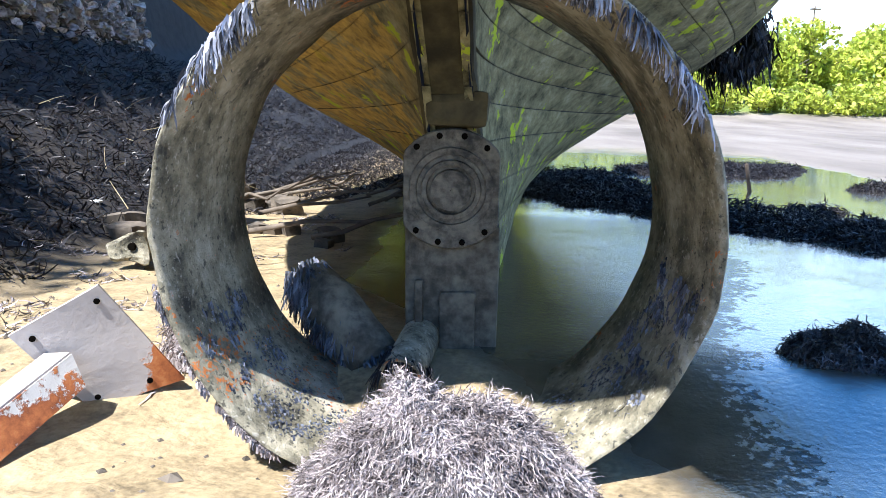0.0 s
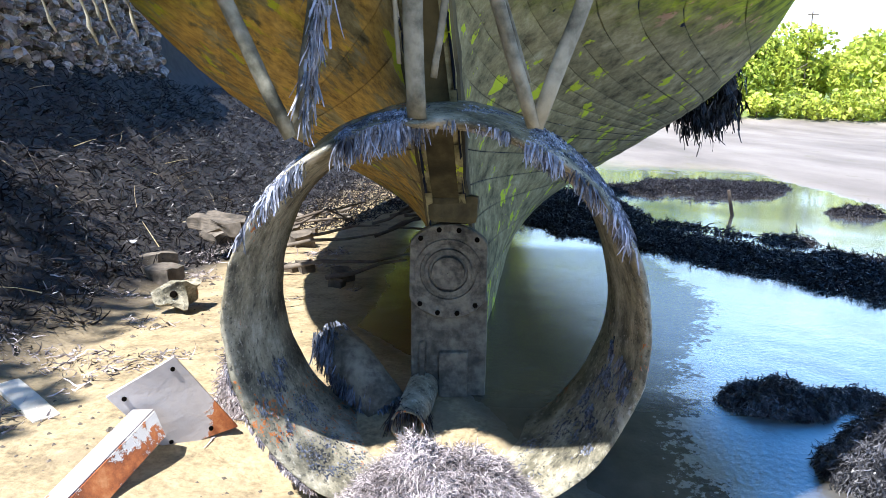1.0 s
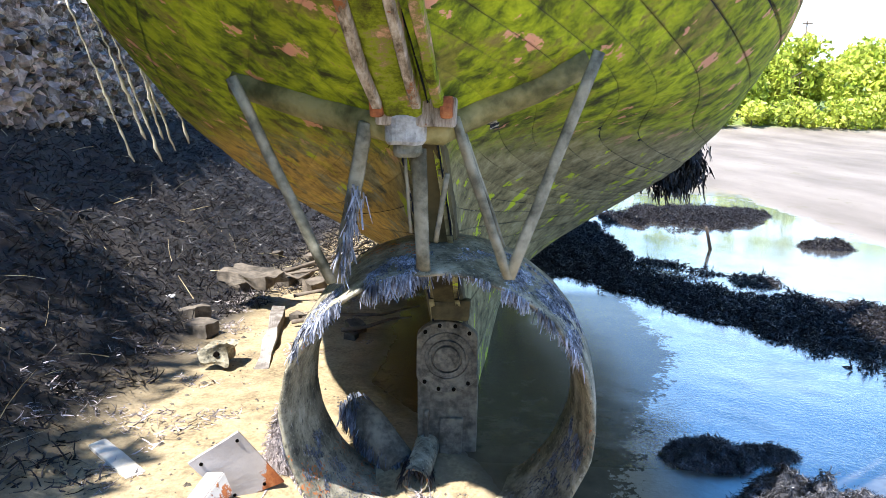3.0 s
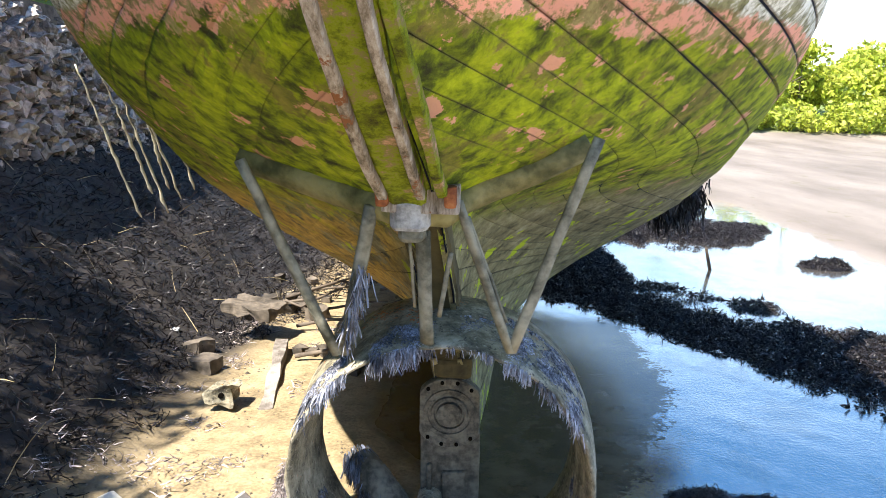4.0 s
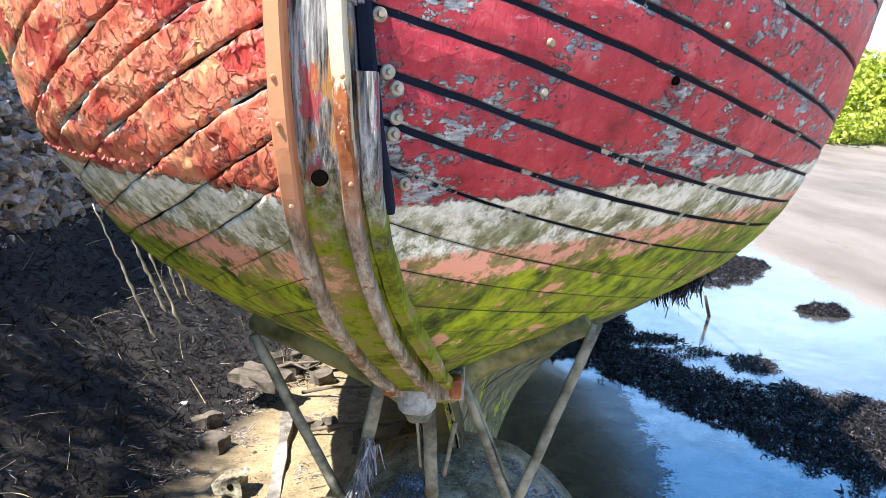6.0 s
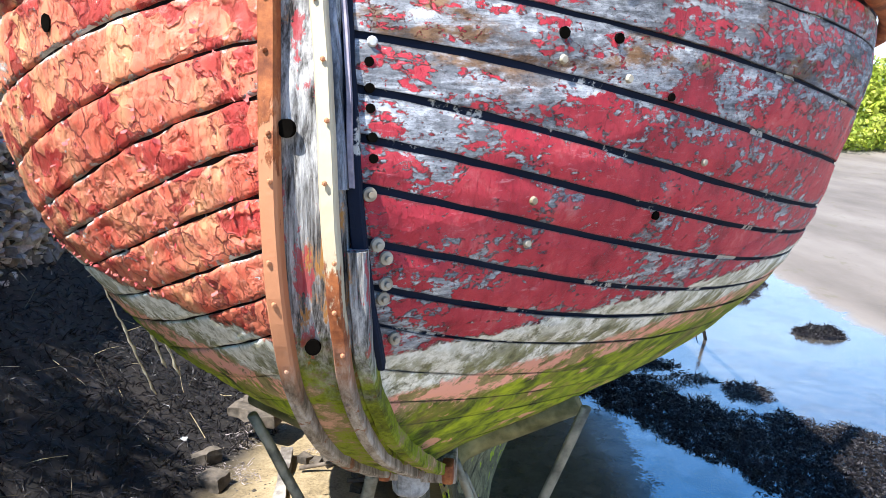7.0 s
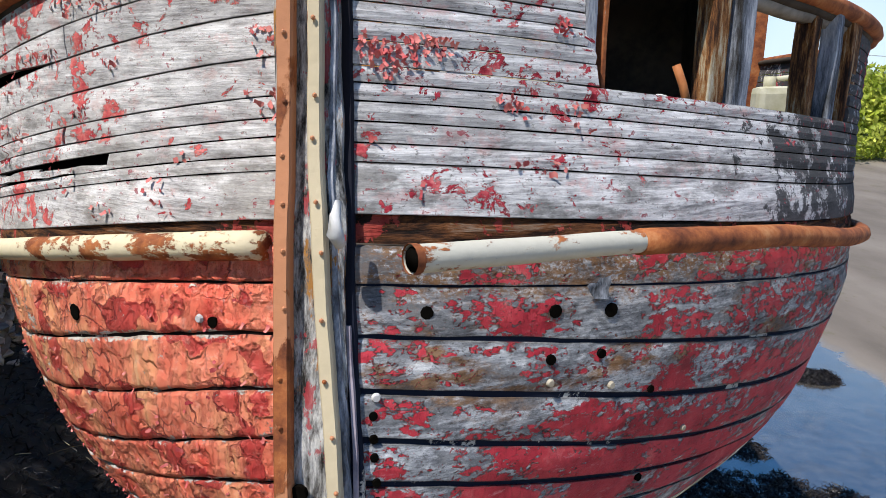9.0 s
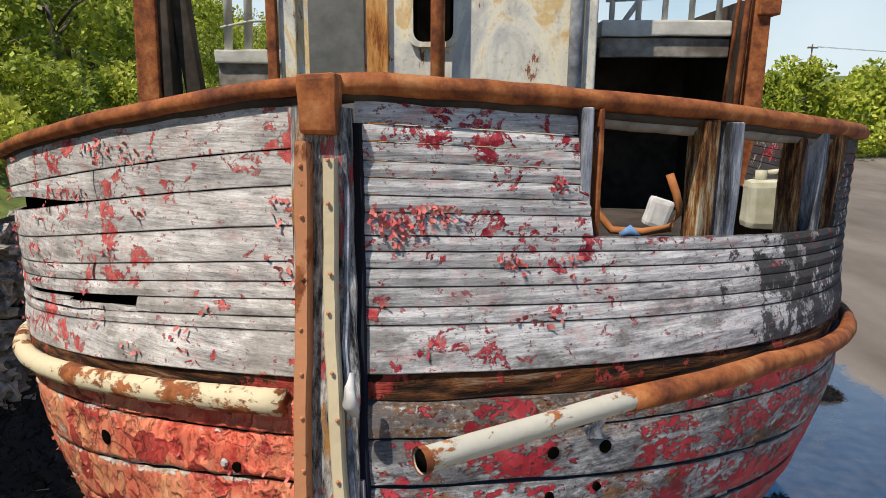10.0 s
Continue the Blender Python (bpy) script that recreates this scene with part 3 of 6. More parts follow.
# ---- mesh helpers ----
def mesh_of(name, verts, faces, material, smooth=False):
    me = bpy.data.meshes.new(name)
    me.from_pydata([tuple(v) for v in verts], [], [tuple(f) for f in faces])
    if material:
        me.materials.append(material)
    if smooth:
        me.polygons.foreach_set("use_smooth", [True] * len(me.polygons))
    me.update()
    return me


def quads_mesh(name, verts, faces, material, smooth=True):
    """A mesh of many quads from numpy arrays."""
    me = bpy.data.meshes.new(name)
    nv, nf = len(verts), len(faces)
    me.vertices.add(nv)
    me.vertices.foreach_set("co", np.asarray(verts, np.float32).ravel())
    me.loops.add(nf * 4)
    me.loops.foreach_set("vertex_index", np.asarray(faces, np.int32).ravel())
    me.polygons.add(nf)
    me.polygons.foreach_set("loop_start", np.arange(0, nf * 4, 4, dtype=np.int32))
    me.polygons.foreach_set("use_smooth", np.full(nf, smooth))
    me.materials.append(material)
    me.update(calc_edges=True)
    return me


def part(name, data, material, parent, label=""):
    """One mesh object under a thing or a part; data: a mesh or a bmesh."""
    if isinstance(data, bmesh.types.BMesh):
        me = bpy.data.meshes.new(name)
        data.to_mesh(me)
        data.free()
        me.materials.append(material)
    else:
        me = data
    ob = new(name, me)
    ob.parent = parent
    if label:
        ob["label"] = label
    return ob


def empty(name, label, category, group="", kind=""):
    return tagged(new(name), label, category, group, kind)


def box_bm(size, at=(0, 0, 0), bevel=0.004, turn=None, rough=0.0, cuts=0, seed=0):
    """A bevelled, slightly uneven block."""
    bm = bmesh.new()
    bmesh.ops.create_cube(bm, size=1.0)
    bmesh.ops.scale(bm, vec=size, verts=bm.verts)
    if cuts:
        bmesh.ops.subdivide_edges(bm, edges=bm.edges, cuts=cuts, use_grid_fill=True)
    if bevel:
        sharp = [e for e in bm.edges if e.calc_face_angle(0) > 0.5]
        bmesh.ops.bevel(bm, geom=sharp, offset=bevel, segments=2, affect="EDGES", profile=0.6)
    if rough:
        for v in bm.verts:
            v.co += Vector(noise.noise_vector(v.co * 7 + Vector((seed, seed * 2.3, 0)))) * rough
    if turn:
        bmesh.ops.transform(bm, matrix=turn, verts=bm.verts)
    bmesh.ops.translate(bm, vec=at, verts=bm.verts)
    return bm


def tube_mesh(name, pts, radius, material, sides=10, rough=0.0, flat=None, seed=0, caps=True):
    """A tube along points; radius: one number or one for each point; flat: (across, out) scale of the section."""
    pts = [Vector(p) for p in pts]
    rad = [radius] * len(pts) if not hasattr(radius, "__len__") else radius
    verts, faces = [], []
    up = Vector((0.13, 0.2, 1)).normalized()
    for i, p in enumerate(pts):
        d = (pts[min(i + 1, len(pts) - 1)] - pts[max(i - 1, 0)]).normalized()
        a = d.cross(up)
        if a.length < 0.1:
            a = d.cross(Vector((1, 0, 0)))
        a.normalize()
        b = a.cross(d).normalized()
        for k in range(sides):
            w = 2 * math.pi * k / sides
            q = p + (a * math.cos(w) * (flat[0] if flat else 1) + b * math.sin(w) * (flat[1] if flat else 1)) * rad[i]
            if rough:
                q += Vector(noise.noise_vector(q * 9 + Vector((seed, 0, 0)))) * rough
            verts.append(q)
    for i in range(len(pts) - 1):
        for k in range(sides):
            j = (k + 1) % sides
            faces.append((i * sides + k, i * sides + j, (i + 1) * sides + j, (i + 1) * sides + k))
    if caps:
        faces.append(tuple(range(sides - 1, -1, -1)))
        faces.append(tuple((len(pts) - 1) * sides + k for k in range(sides)))
    me = mesh_of(name, verts, faces, material, True)
    return me


def strands(name, base, way, length, width, material, droop=0.5, segs=4, curl=0.3, seed=0, lie=0.0):
    """Many thin straps of weed or straw: one mesh."""
    rng = np.random.default_rng(seed)
    n = len(base)
    base, way = np.asarray(base, float), np.asarray(way, float)
    way = way / np.linalg.norm(way, axis=1, keepdims=True)
    L = length * rng.uniform(0.5, 1.3, (n, 1))
    wd = width * rng.uniform(0.6, 1.3, (n, 1))
    side = np.cross(way, rng.normal(size=(n, 3)))
    side /= np.linalg.norm(side, axis=1, keepdims=True) + 1e-9
    rows = []
    p, d = base.copy(), way.copy()
    bend = rng.normal(size=(n, 3)) * curl
    for i in range(segs + 1):
        f = i / segs
        w = wd * (1.0 - 0.6 * f) * (0.55 + 0.45 * np.sin(f * 9 + rng.uniform(0, 6, (n, 1))) ** 2)
        rows.append(p - side * w / 2)
        rows.append(p + side * w / 2)
        d = d + bend / segs + rng.normal(size=(n, 3)) * curl * 0.45 + np.array([0, 0, -droop / segs])
        d /= np.linalg.norm(d, axis=1, keepdims=True)
        p = p + d * L / segs
    verts = np.stack(rows, 1).reshape(-1, 3)
    k = 2 * (segs + 1)
    off = (np.arange(n) * k)[:, None, None]
    f = np.array([[2 * i, 2 * i + 1, 2 * i + 3, 2 * i + 2] for i in range(segs)])[None]
    return quads_mesh(name, verts, (off + f).reshape(-1, 4), material, True)


def ramp01(v, a, b):
    f = max(0.0, min(1.0, (v - a) / (b - a)))
    return f * f * (3 - 2 * f)


# ---- the boat's lines ----
# height, stern line y, starboard length of the round stern, half beam and fullness, centre line x, then the same three to port
# (she lies heeled a little to port)
LINES = (
    (0.00, 2.65, 5.26, 0.37, 0.67, 0.047, 5.43, 0.24, 0.50),
    (0.42, 2.60, 5.01, 0.57, 0.52, 0.039, 5.06, 0.50, 0.38),
    (0.77, 2.56, 4.32, 1.06, 0.36, 0.020, 4.18, 1.03, 0.30),
    (1.08, 2.45, 3.99, 1.56, 0.30, -0.017, 3.56, 1.45, 0.39),
    (1.54, 2.06, 3.70, 2.09, 0.30, -0.052, 2.91, 1.76, 0.57),
    (2.00, 1.72, 3.47, 2.35, 0.49, -0.105, 2.38, 1.91, 0.74),
    (2.24, 1.33, 3.85, 2.38, 0.99, -0.135, 2.65, 1.94, 0.95),
    (2.58, 0.82, 3.67, 2.41, 0.93, -0.172, 2.68, 1.94, 1.08),
    (2.80, 0.59, 3.18, 2.24, 0.95, -0.182, 2.52, 1.90, 0.95),
    (3.04, 0.41, 2.65, 2.06, 0.91, -0.173, 2.25, 1.87, 0.97),
    (3.36, 0.39, 2.19, 1.94, 1.06, -0.184, 2.02, 1.82, 1.10),
    (3.60, 0.43, 1.98, 1.95, 1.15, -0.186, 1.95, 1.85, 1.25),
    (3.85, 0.50, 1.90, 1.98, 1.31, -0.201, 1.95, 1.89, 1.40),
    (4.09, 0.55, 1.91, 1.97, 1.41, -0.209, 1.93, 1.88, 1.40),
    (4.34, 0.63, 1.86, 2.02, 1.23, -0.226, 1.75, 1.89, 1.29),
    (4.83, 0.70, 1.86, 2.11, 1.10, -0.248, 1.71, 1.91, 1.31),
)
LZ = np.array([r[0] for r in LINES])
LC = np.array([r[1:] for r in LINES])
BOW = 13.5


def line_at(z, side=1):
    """Stern y, length, half beam, fullness and centre at a height, faired."""
    out = 0
    for d, w in ((-0.12, 0.2), (-0.05, 0.2), (0, 0.2), (0.05, 0.2), (0.12, 0.2)):
        out = out + w * np.array([np.interp(z + d, LZ, LC[:, k]) for k in range(8)])
    return out[:5] if side > 0 else out[[0, 5, 6, 7, 4]]


def half_post(z, side):
    """How far from the centre line the planking ends at the stern post."""
    return 0.085 - (0.068 if side > 0 else 0.03) * ramp01(z, 2.0, 2.9)


def hull_point(s, z, side, off=0.0):
    """s: 0 at the stern post, 1 where the side runs straight, 2 at the bow; side: 1 starboard, -1 port; off: outwards."""
    y0, L, B, q, cx = line_at(z, side)
    hw = half_post(z, side)
    if s <= 1:
        a = s * math.pi / 2
        u = hw + (B - hw) * math.sin(a) ** (2 / q)
        y = y0 + L * (1 - math.cos(a))
        du = (B - hw) * (2 / q) * max(math.sin(a), 0.03) ** (2 / q - 1) * math.cos(a)
        dy = L * math.sin(a)
    else:
        f = s - 1
        y = y0 + L + f * (BOW - y0 - L)
        u = max(B * (1 - f ** 3.6) + 0.36 * math.sin(math.pi * min(f / 0.95, 1.0)) ** 0.7 * ramp01(z, 0.8, 1.3) * (1 - ramp01(z, 2.0, 2.8)), 0.05)
        du, dy = -B * 3.6 * f ** 2.6, BOW - y0 - L
    n = Vector((dy, -du, 0))
    n = n.normalized() if n.length > 1e-6 else Vector((0, -1, 0))
    return Vector((cx + side * (u + n.x * off), y + n.y * off, z))


def s_for_u(u, z, side=1):
    """The s at which the hull is u from its centre line."""
    y0, L, B, q, cx = line_at(z, side)
    hw = half_post(z, side)
    return math.asin(max(0.0, min(1.0, (u - hw) / (B - hw))) ** (q / 2)) * 2 / math.pi


S_STEPS = [0, 0.02, 0.045, 0.07] + [0.1 + 0.03 * k for k in range(30)] + [1.0, 1.1, 1.22, 1.36, 1.5, 1.64, 1.78, 1.9, 2.0]


def fall(s):
    """How far along its drop a seam is at s."""
    g = 1 - math.cos(min(s, 1.0) * math.pi / 2)
    return 0.62 * math.tanh(g / 0.62) + 0.05 * max(0, s - 1)


SAG_Z = (0.0, 0.9, 1.5, 1.9, 2.3, 2.6, 2.85, 2.97, 3.1, 3.2, 3.3, 3.4, 3.5, 3.6, 3.715, 3.84, 3.955, 4.1, 5.0)
SAG_S = (0.0, 0.05, 0.6, 1.2, 1.8, 2.1, 2.2, 2.1, 1.75, 1.35, 1.2, 1.08, 0.98, 0.92, 0.72, 0.56, 0.34, 0.30, 0.32)


def sag(zc, side):
    d = float(np.interp(zc, SAG_Z, SAG_S))
    return d if side > 0 else d + 0.25 * ramp01(zc, 2.0, 3.0)


def seam(zc, s, side):
    """Height at s of the seam that meets the stern post at zc."""
    return zc - sag(zc, side) * fall(s)


def plank_mesh(name, side, low, high, s0, s1, material, gap=0.006, thick=0.03, off=0.0, rows=3, seed=0, wear=0.006, ragged=0.0, flaked=0.0):
    """A plank between two seams given as functions of s; flaked: height of crinkled paint on it."""
    steps = [k * 0.0085 for k in range(90)] + [s for s in S_STEPS if s > 0.77] if flaked else S_STEPS
    ss = [s0] + [s for s in steps if s0 + 0.004 < s < s1 - 0.004] + [s1]
    if flaked:
        rows = 11
    verts, faces = [], []
    nr = rows + 1
    for s in ss:
        za, zb = low(s) + gap / 2, high(s) - gap / 2
        for layer in (0, 1):
            for k in range(nr):
                z = za + (zb - za) * k / rows
                o = off - layer * thick
                if layer == 0:
                    o += wear * noise.noise(Vector((s * 9, z * 14, seed * 3.1)))
                    if flaked:
                        v = 1.6 * noise.noise(Vector((s * 16, z * 17, seed * 1.7))) + 0.7 * noise.noise(Vector((s * 45, z * 50, seed)))
                        o += flaked * ((v * 1.7) % 1.0 - 0.5)
                    if k in (0, rows):
                        o -= 0.004
                        z += ragged * noise.noise(Vector((s * 30, seed * 7.7, k)))
                ds = ragged * 1.5 * noise.noise(Vector((k * 3.3, seed, s * 2))) if s in (s0, s1) else 0
                verts.append(hull_point(max(0, s + ds), z, side, o))
    m = nr * 2
    for i in range(len(ss) - 1):
        a, b = i * m, (i + 1) * m
        for k in range(rows):
            quad = (a + k, b + k, b + k + 1, a + k + 1)
            back = (a + nr + k, a + nr + k + 1, b + nr + k + 1, b + nr + k)
            faces += [quad, back]
        faces.append((a, a + nr, b + nr, b))
        faces.append((a + rows, b + rows, b + nr + rows, a + nr + rows))
    for a, flip in ((0, False), ((len(ss) - 1) * m, True)):
        for k in range(rows):
            f = (a + k, a + k + 1, a + nr + k + 1, a + nr + k)
            faces.append(f[::-1] if flip else f)
    if side < 0:
        faces = [f[::-1] for f in faces]
    me = mesh_of(name, verts, faces, material, bool(flaked))
    across = me.attributes.new("across", "FLOAT", "POINT")
    across.data.foreach_set("value", np.tile(np.arange(nr) / rows, 2 * len(ss)).astype(np.float32))
    return me


boat = empty("fishing_boat", "derelict wooden fishing boat with flaking red paint aground on mud", "boat")

# hull planks, seam by seam
SEAMS = [0.02, 0.24, 0.46, 0.68, 0.90, 1.12, 1.33, 1.53, 1.71, 1.87, 2.01, 2.15, 2.29, 2.42, 2.55, 2.69, 2.83, 2.97, 3.10, 3.19, 3.29, 3.405, 3.505, 3.605, 3.715, 3.84, 3.955]
for side in (1, -1):
    for k in range(len(SEAMS) - 1):
        a, b = SEAMS[k], SEAMS[k + 1]
        wide = 0.017 if side > 0 and 3.0 < a < 3.8 else (0.008 if a > 3.0 else (0.0035 if a > 2.5 or a < 1.8 else 0.0012))
        me = plank_mesh("hull_plank", side, lambda s: seam(a, s, side), lambda s: seam(b, s, side), 0.0, 1.985, HULL, wide, 0.03, 0.0, 3, k + 40 * side, 0.007, (0.007 if side < 0 else 0.004) if a > 2.9 else 0.002, 0.0 if a < 2.9 else (0.007 if side < 0 else 0.0))
        part("hull_plank", me, HULL, boat)
    # caulking and inner skin behind the planks
    ss = S_STEPS
    zs = np.linspace(0.0, 3.965, 30)
    verts, faces = [], []
    for s in ss:
        for z in zs:
            verts.append(hull_point(s, seam(z, s, side), side, -0.011))
    for i in range(len(ss) - 1):
        for j in range(len(zs) - 1):
            f = (i * 30 + j, (i + 1) * 30 + j, (i + 1) * 30 + j + 1, i * 30 + j + 1)
            faces.append(f if side > 0 else f[::-1])
    part("caulking", mesh_of("caulking", verts, faces, CAULK, True), CAULK, boat, "dark tarry caulking in the plank seams")

# upper strip of rotten timber behind the rubbing rail
for side in (1, -1):
    me = plank_mesh("hull_plank", side, lambda s: seam(3.955, s, side), lambda s: seam(4.045, s, side), 0.0, 1.98, HULL, 0.006, 0.03, 0.0, 3, 66 * side, 0.007, 0.004, 0.009 if side < 0 else 0.0)
    part("hull_plank", me, HULL, boat)
    me = plank_mesh("covering_board", side, lambda s: seam(4.045, s, side), lambda s: seam(4.115, s, side), 0.0, 1.98, ROT, 0.004, 0.05, -0.012, 3, 77 * side, 0.016)
    part("covering_board", me, ROT, boat, "rotten brown timber band with open cracks")

# bulwark boards
EDGES_R = [4.115, 4.235, 4.28, 4.33, 4.377, 4.42, 4.46, 4.519, 4.563, 4.608, 4.65, 4.698, 4.743, 4.80]
EDGES_L = [4.10, 4.215, 4.25, 4.295, 4.34, 4.392, 4.484, 4.587, 4.68, 4.80]
S_OPEN = s_for_u(0.63, 4.6)
S_OPEN_END = s_for_u(1.70, 4.5)
for side, edges in ((1, EDGES_R), (-1, EDGES_L)):
    for k in range(len(edges) - 1):
        a, b = edges[k], edges[k + 1]
        def lo(s, a=a, side=side): return seam(a, s, side)
        def hi(s, b=b, side=side): return seam(b, s, side)
        if side > 0 and a > 4.45:
            spans = [(0.012, S_OPEN), (S_OPEN_END, 1.3)]
        elif side < 0 and 4.24 < a < 4.26:
            spans = [(0.012, 0.33), (0.60, 1.3)]
        elif side < 0 and 4.33 < a < 4.35:
            spans = [(0.012, 0.405), (0.41, 1.3)]
        elif side < 0 and 4.58 < a < 4.59:
            spans = [(0.012, 0.40), (0.402, 1.3)]
        else:
            spans = [(0.012, 1.3)]
        for s0, s1 in spans:
            if side < 0 and 4.58 < a < 4.59 and s0 > 0.3:
                def lo(s, a=a): return seam(a, s, -1) + 0.045 * ramp01(s, 0.40, 0.62)
            me = plank_mesh("bulwark_board", side, lo, hi, s0, s1, BOARD, 0.0035, 0.025, 0.0, 2, k * 3 + side, 0.0025, 0.0015)
            part("bulwark_board", me, BOARD, boat)


# black sheet for shade behind the boards; splintered sliver where one has gone
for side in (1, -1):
    me = plank_mesh("bulwark_lining", side, lambda s: seam(4.05, s, side), lambda s: seam(4.44 if side > 0 else 4.80, s, side), 0.0, 1.3, HOLE_SHADE, 0.0, 0.01, -0.05, 1, 5, 0.0)
    part("bulwark_lining", me, HOLE_SHADE, boat)
part("splinter", plank_mesh("splinter", -1, lambda s: seam(4.252, s, -1) + 0.03 * (s - 0.4), lambda s: seam(4.27, s, -1) + 0.06 * (s - 0.4), 0.33, 0.57, BOARD, 0.002, 0.015, 0.006, 1, 9, 0.01, 0.012), BOARD, boat, "splintered grey sliver of board")
part("splinter", plank_mesh("splinter", -1, lambda s: seam(4.262, s, -1), lambda s: seam(4.285, s, -1) - 0.05 * max(0, s - 0.5), 0.46, 0.62, BOARD, 0.002, 0.015, 0.002, 1, 19, 0.01, 0.012), BOARD, boat, "splintered grey sliver of board")


def along(side, z, s0, s1, off, n=40):
    out = []
    for i in range(n):
        s = s0 + (s1 - s0) * i / (n - 1)
        out.append(hull_point(s, seam(z, s, side), side, off))
    return out


# rusty cap rail along the top of the bulwark, one run from port to starboard
cap, cap_r = [], []
for side, steps in ((-1, np.linspace(1.95, 0.0, 60)[:-1]), (1, np.linspace(0.0, 1.95, 60))):
    for s in steps:
        zc = float(np.interp(side * s, (-1.0, -0.3, 0.0, 0.45, 0.7, 1.0), (4.822, 4.824, 4.84, 4.85, 4.838, 4.82)))
        cap.append(hull_point(s, seam(zc, s, side), side, 0.008))
        cap_r.append(float(np.interp(side * s, (-0.1, 0.1), (0.024, 0.030))))
part("cap_rail", tube_mesh("cap_rail", cap, cap_r, RUST, 12, 0.005), RUST, boat, "rusty rounded steel cap rail")
under = along(-1, 4.80, 1.95, 0.0, -0.02, 60)[:-1] + along(1, 4.81, 0.0, 1.95, -0.02, 60)
part("rail_timber", tube_mesh("rail_timber", under, 0.03, DARK_WOOD, 6, 0.008, (1, 0.6)), DARK_WOOD, boat, "dark timber under the cap rail")

# rubbing rail pipes
part("rubbing_rail", tube_mesh("rubbing_rail", along(-1, 4.045, 0.1, 1.9, 0.02, 50), 0.036, WHITE_PIPE, 12, 0.003), WHITE_PIPE, boat, "half-round pipe with cream paint worn to rust")
STAR_RAIL = []
for s in np.linspace(0.295, 1.9, 50):
    stand_off = float(np.interp(s, (0.295, 0.5, 0.65, 0.9), (0.165, 0.06, 0.035, 0.02)))
    p = hull_point(s, seam(4.035, s, 1), 1, stand_off)
    p.z += float(np.interp(s, (0.295, 0.5, 0.65, 0.9), (0.063, 0.06, 0.03, 0.0)))
    STAR_RAIL.append(p)
part("rubbing_rail", tube_mesh("rubbing_rail", STAR_RAIL, 0.032, RUST, 12, 0.005), RUST, boat, "rusty half-round pipe")

# stern post: timber with two steel bars down its edges
def post_line(dx, dout, z0, z1, n=30):
    """A line up the stern; dx: offset from the centre line, one number or (heights, offsets)."""
    out = []
    for i in range(n):
        z = z0 + (z1 - z0) * i / (n - 1)
        y0, L, B, q, cx = line_at(z)
        d = float(np.interp(z, *dx)) if hasattr(dx, "__len__") else dx
        out.append(Vector((cx + d, y0 - dout, z)))
    return out


def bar_mesh(name, pts, half_w, depth, material, rough=0.003, seed=0):
    """A bar with a bevelled front, following a line up the stern."""
    verts, faces = [], []
    for i, p in enumerate(pts):
        d = (pts[min(i + 1, len(pts) - 1)] - pts[max(i - 1, 0)]).normalized()
        out = Vector((0, -d.z, d.y)) if d.z >= 0 else Vector((0, d.z, -d.y))
        for a, b in ((-1, -1), (-1, 0.6), (-0.75, 1), (0.75, 1), (1, 0.6), (1, -1)):
            q = p + Vector((a * half_w, 0, 0)) + out * (b * depth / 2)
            q += Vector(noise.noise_vector(q * 8 + Vector((seed, 0, 0)))) * rough
            verts.append(q)
    for i in range(len(pts) - 1):
        for k in range(6):
            j = (k + 1) % 6
            faces.append((i * 6 + k, (i + 1) * 6 + k, (i + 1) * 6 + j, i * 6 + j))
    faces.append(tuple(range(6)))
    faces.append(tuple((len(pts) - 1) * 6 + k for k in range(5, -1, -1)))
    return mesh_of(name, verts, faces, material, False)


PORT_BAR = ((2.13, 2.26, 2.55, 2.9, 3.1, 3.6, 4.0, 4.3, 4.7), (-0.105, -0.115, -0.104, -0.114, -0.120, -0.122, -0.120, -0.110, -0.096))
STAR_BAR = ((2.13, 2.3, 2.57, 2.77, 2.93, 3.33, 3.6, 4.0, 4.23, 4.7), (0.034, 0.032, 0.029, 0.019, 0.008, 0.000, -0.010, -0.034, -0.043, -0.03))
MID = ((2.05, 2.69, 3.2, 3.6, 4.7), (-0.02, -0.03, -0.05, -0.065, -0.062))
SIDE_STRIP = ((2.13, 2.23, 2.53, 2.74, 2.89, 3.05, 3.4), (0.115, 0.112, 0.097, 0.072, 0.055, 0.046, 0.04))
post = part("stern_post", bar_mesh("stern_post", post_line(MID, 0.02, 2.10, 4.78, 50), 0.076, 0.06, POST_WOOD, 0.01), POST_WOOD, boat, "split grey timber stern post")
part("post_bar", bar_mesh("post_bar", post_line(PORT_BAR, 0.075, 2.13, 4.70, 50), 0.0185, 0.042, RUST_BAR, 0.003, 3), RUST_BAR, boat, "rusty riveted steel bar")
part("post_bar", bar_mesh("post_bar", post_line(STAR_BAR, 0.075, 2.13, 4.66, 50), 0.0165, 0.036, CREAM_BAR, 0.003, 5), CREAM_BAR, boat, "cream painted steel bar with rust spots")
part("side_strip", bar_mesh("side_strip", post_line(SIDE_STRIP, 0.03, 2.14, 3.27, 40), 0.021, 0.045, POST_WOOD, 0.006, 11), POST_WOOD, boat, "flaking white timber strip beside the post")
part("side_strip", bar_mesh("side_strip", post_line(((3.3, 3.8, 4.2, 4.7), (0.024, 0.000, -0.012, 0.004)), 0.03, 3.40, 4.70, 40), 0.008, 0.05, BLEACHED, 0.006, 12), BLEACHED, boat, "split blue-grey timber strip beside the post")
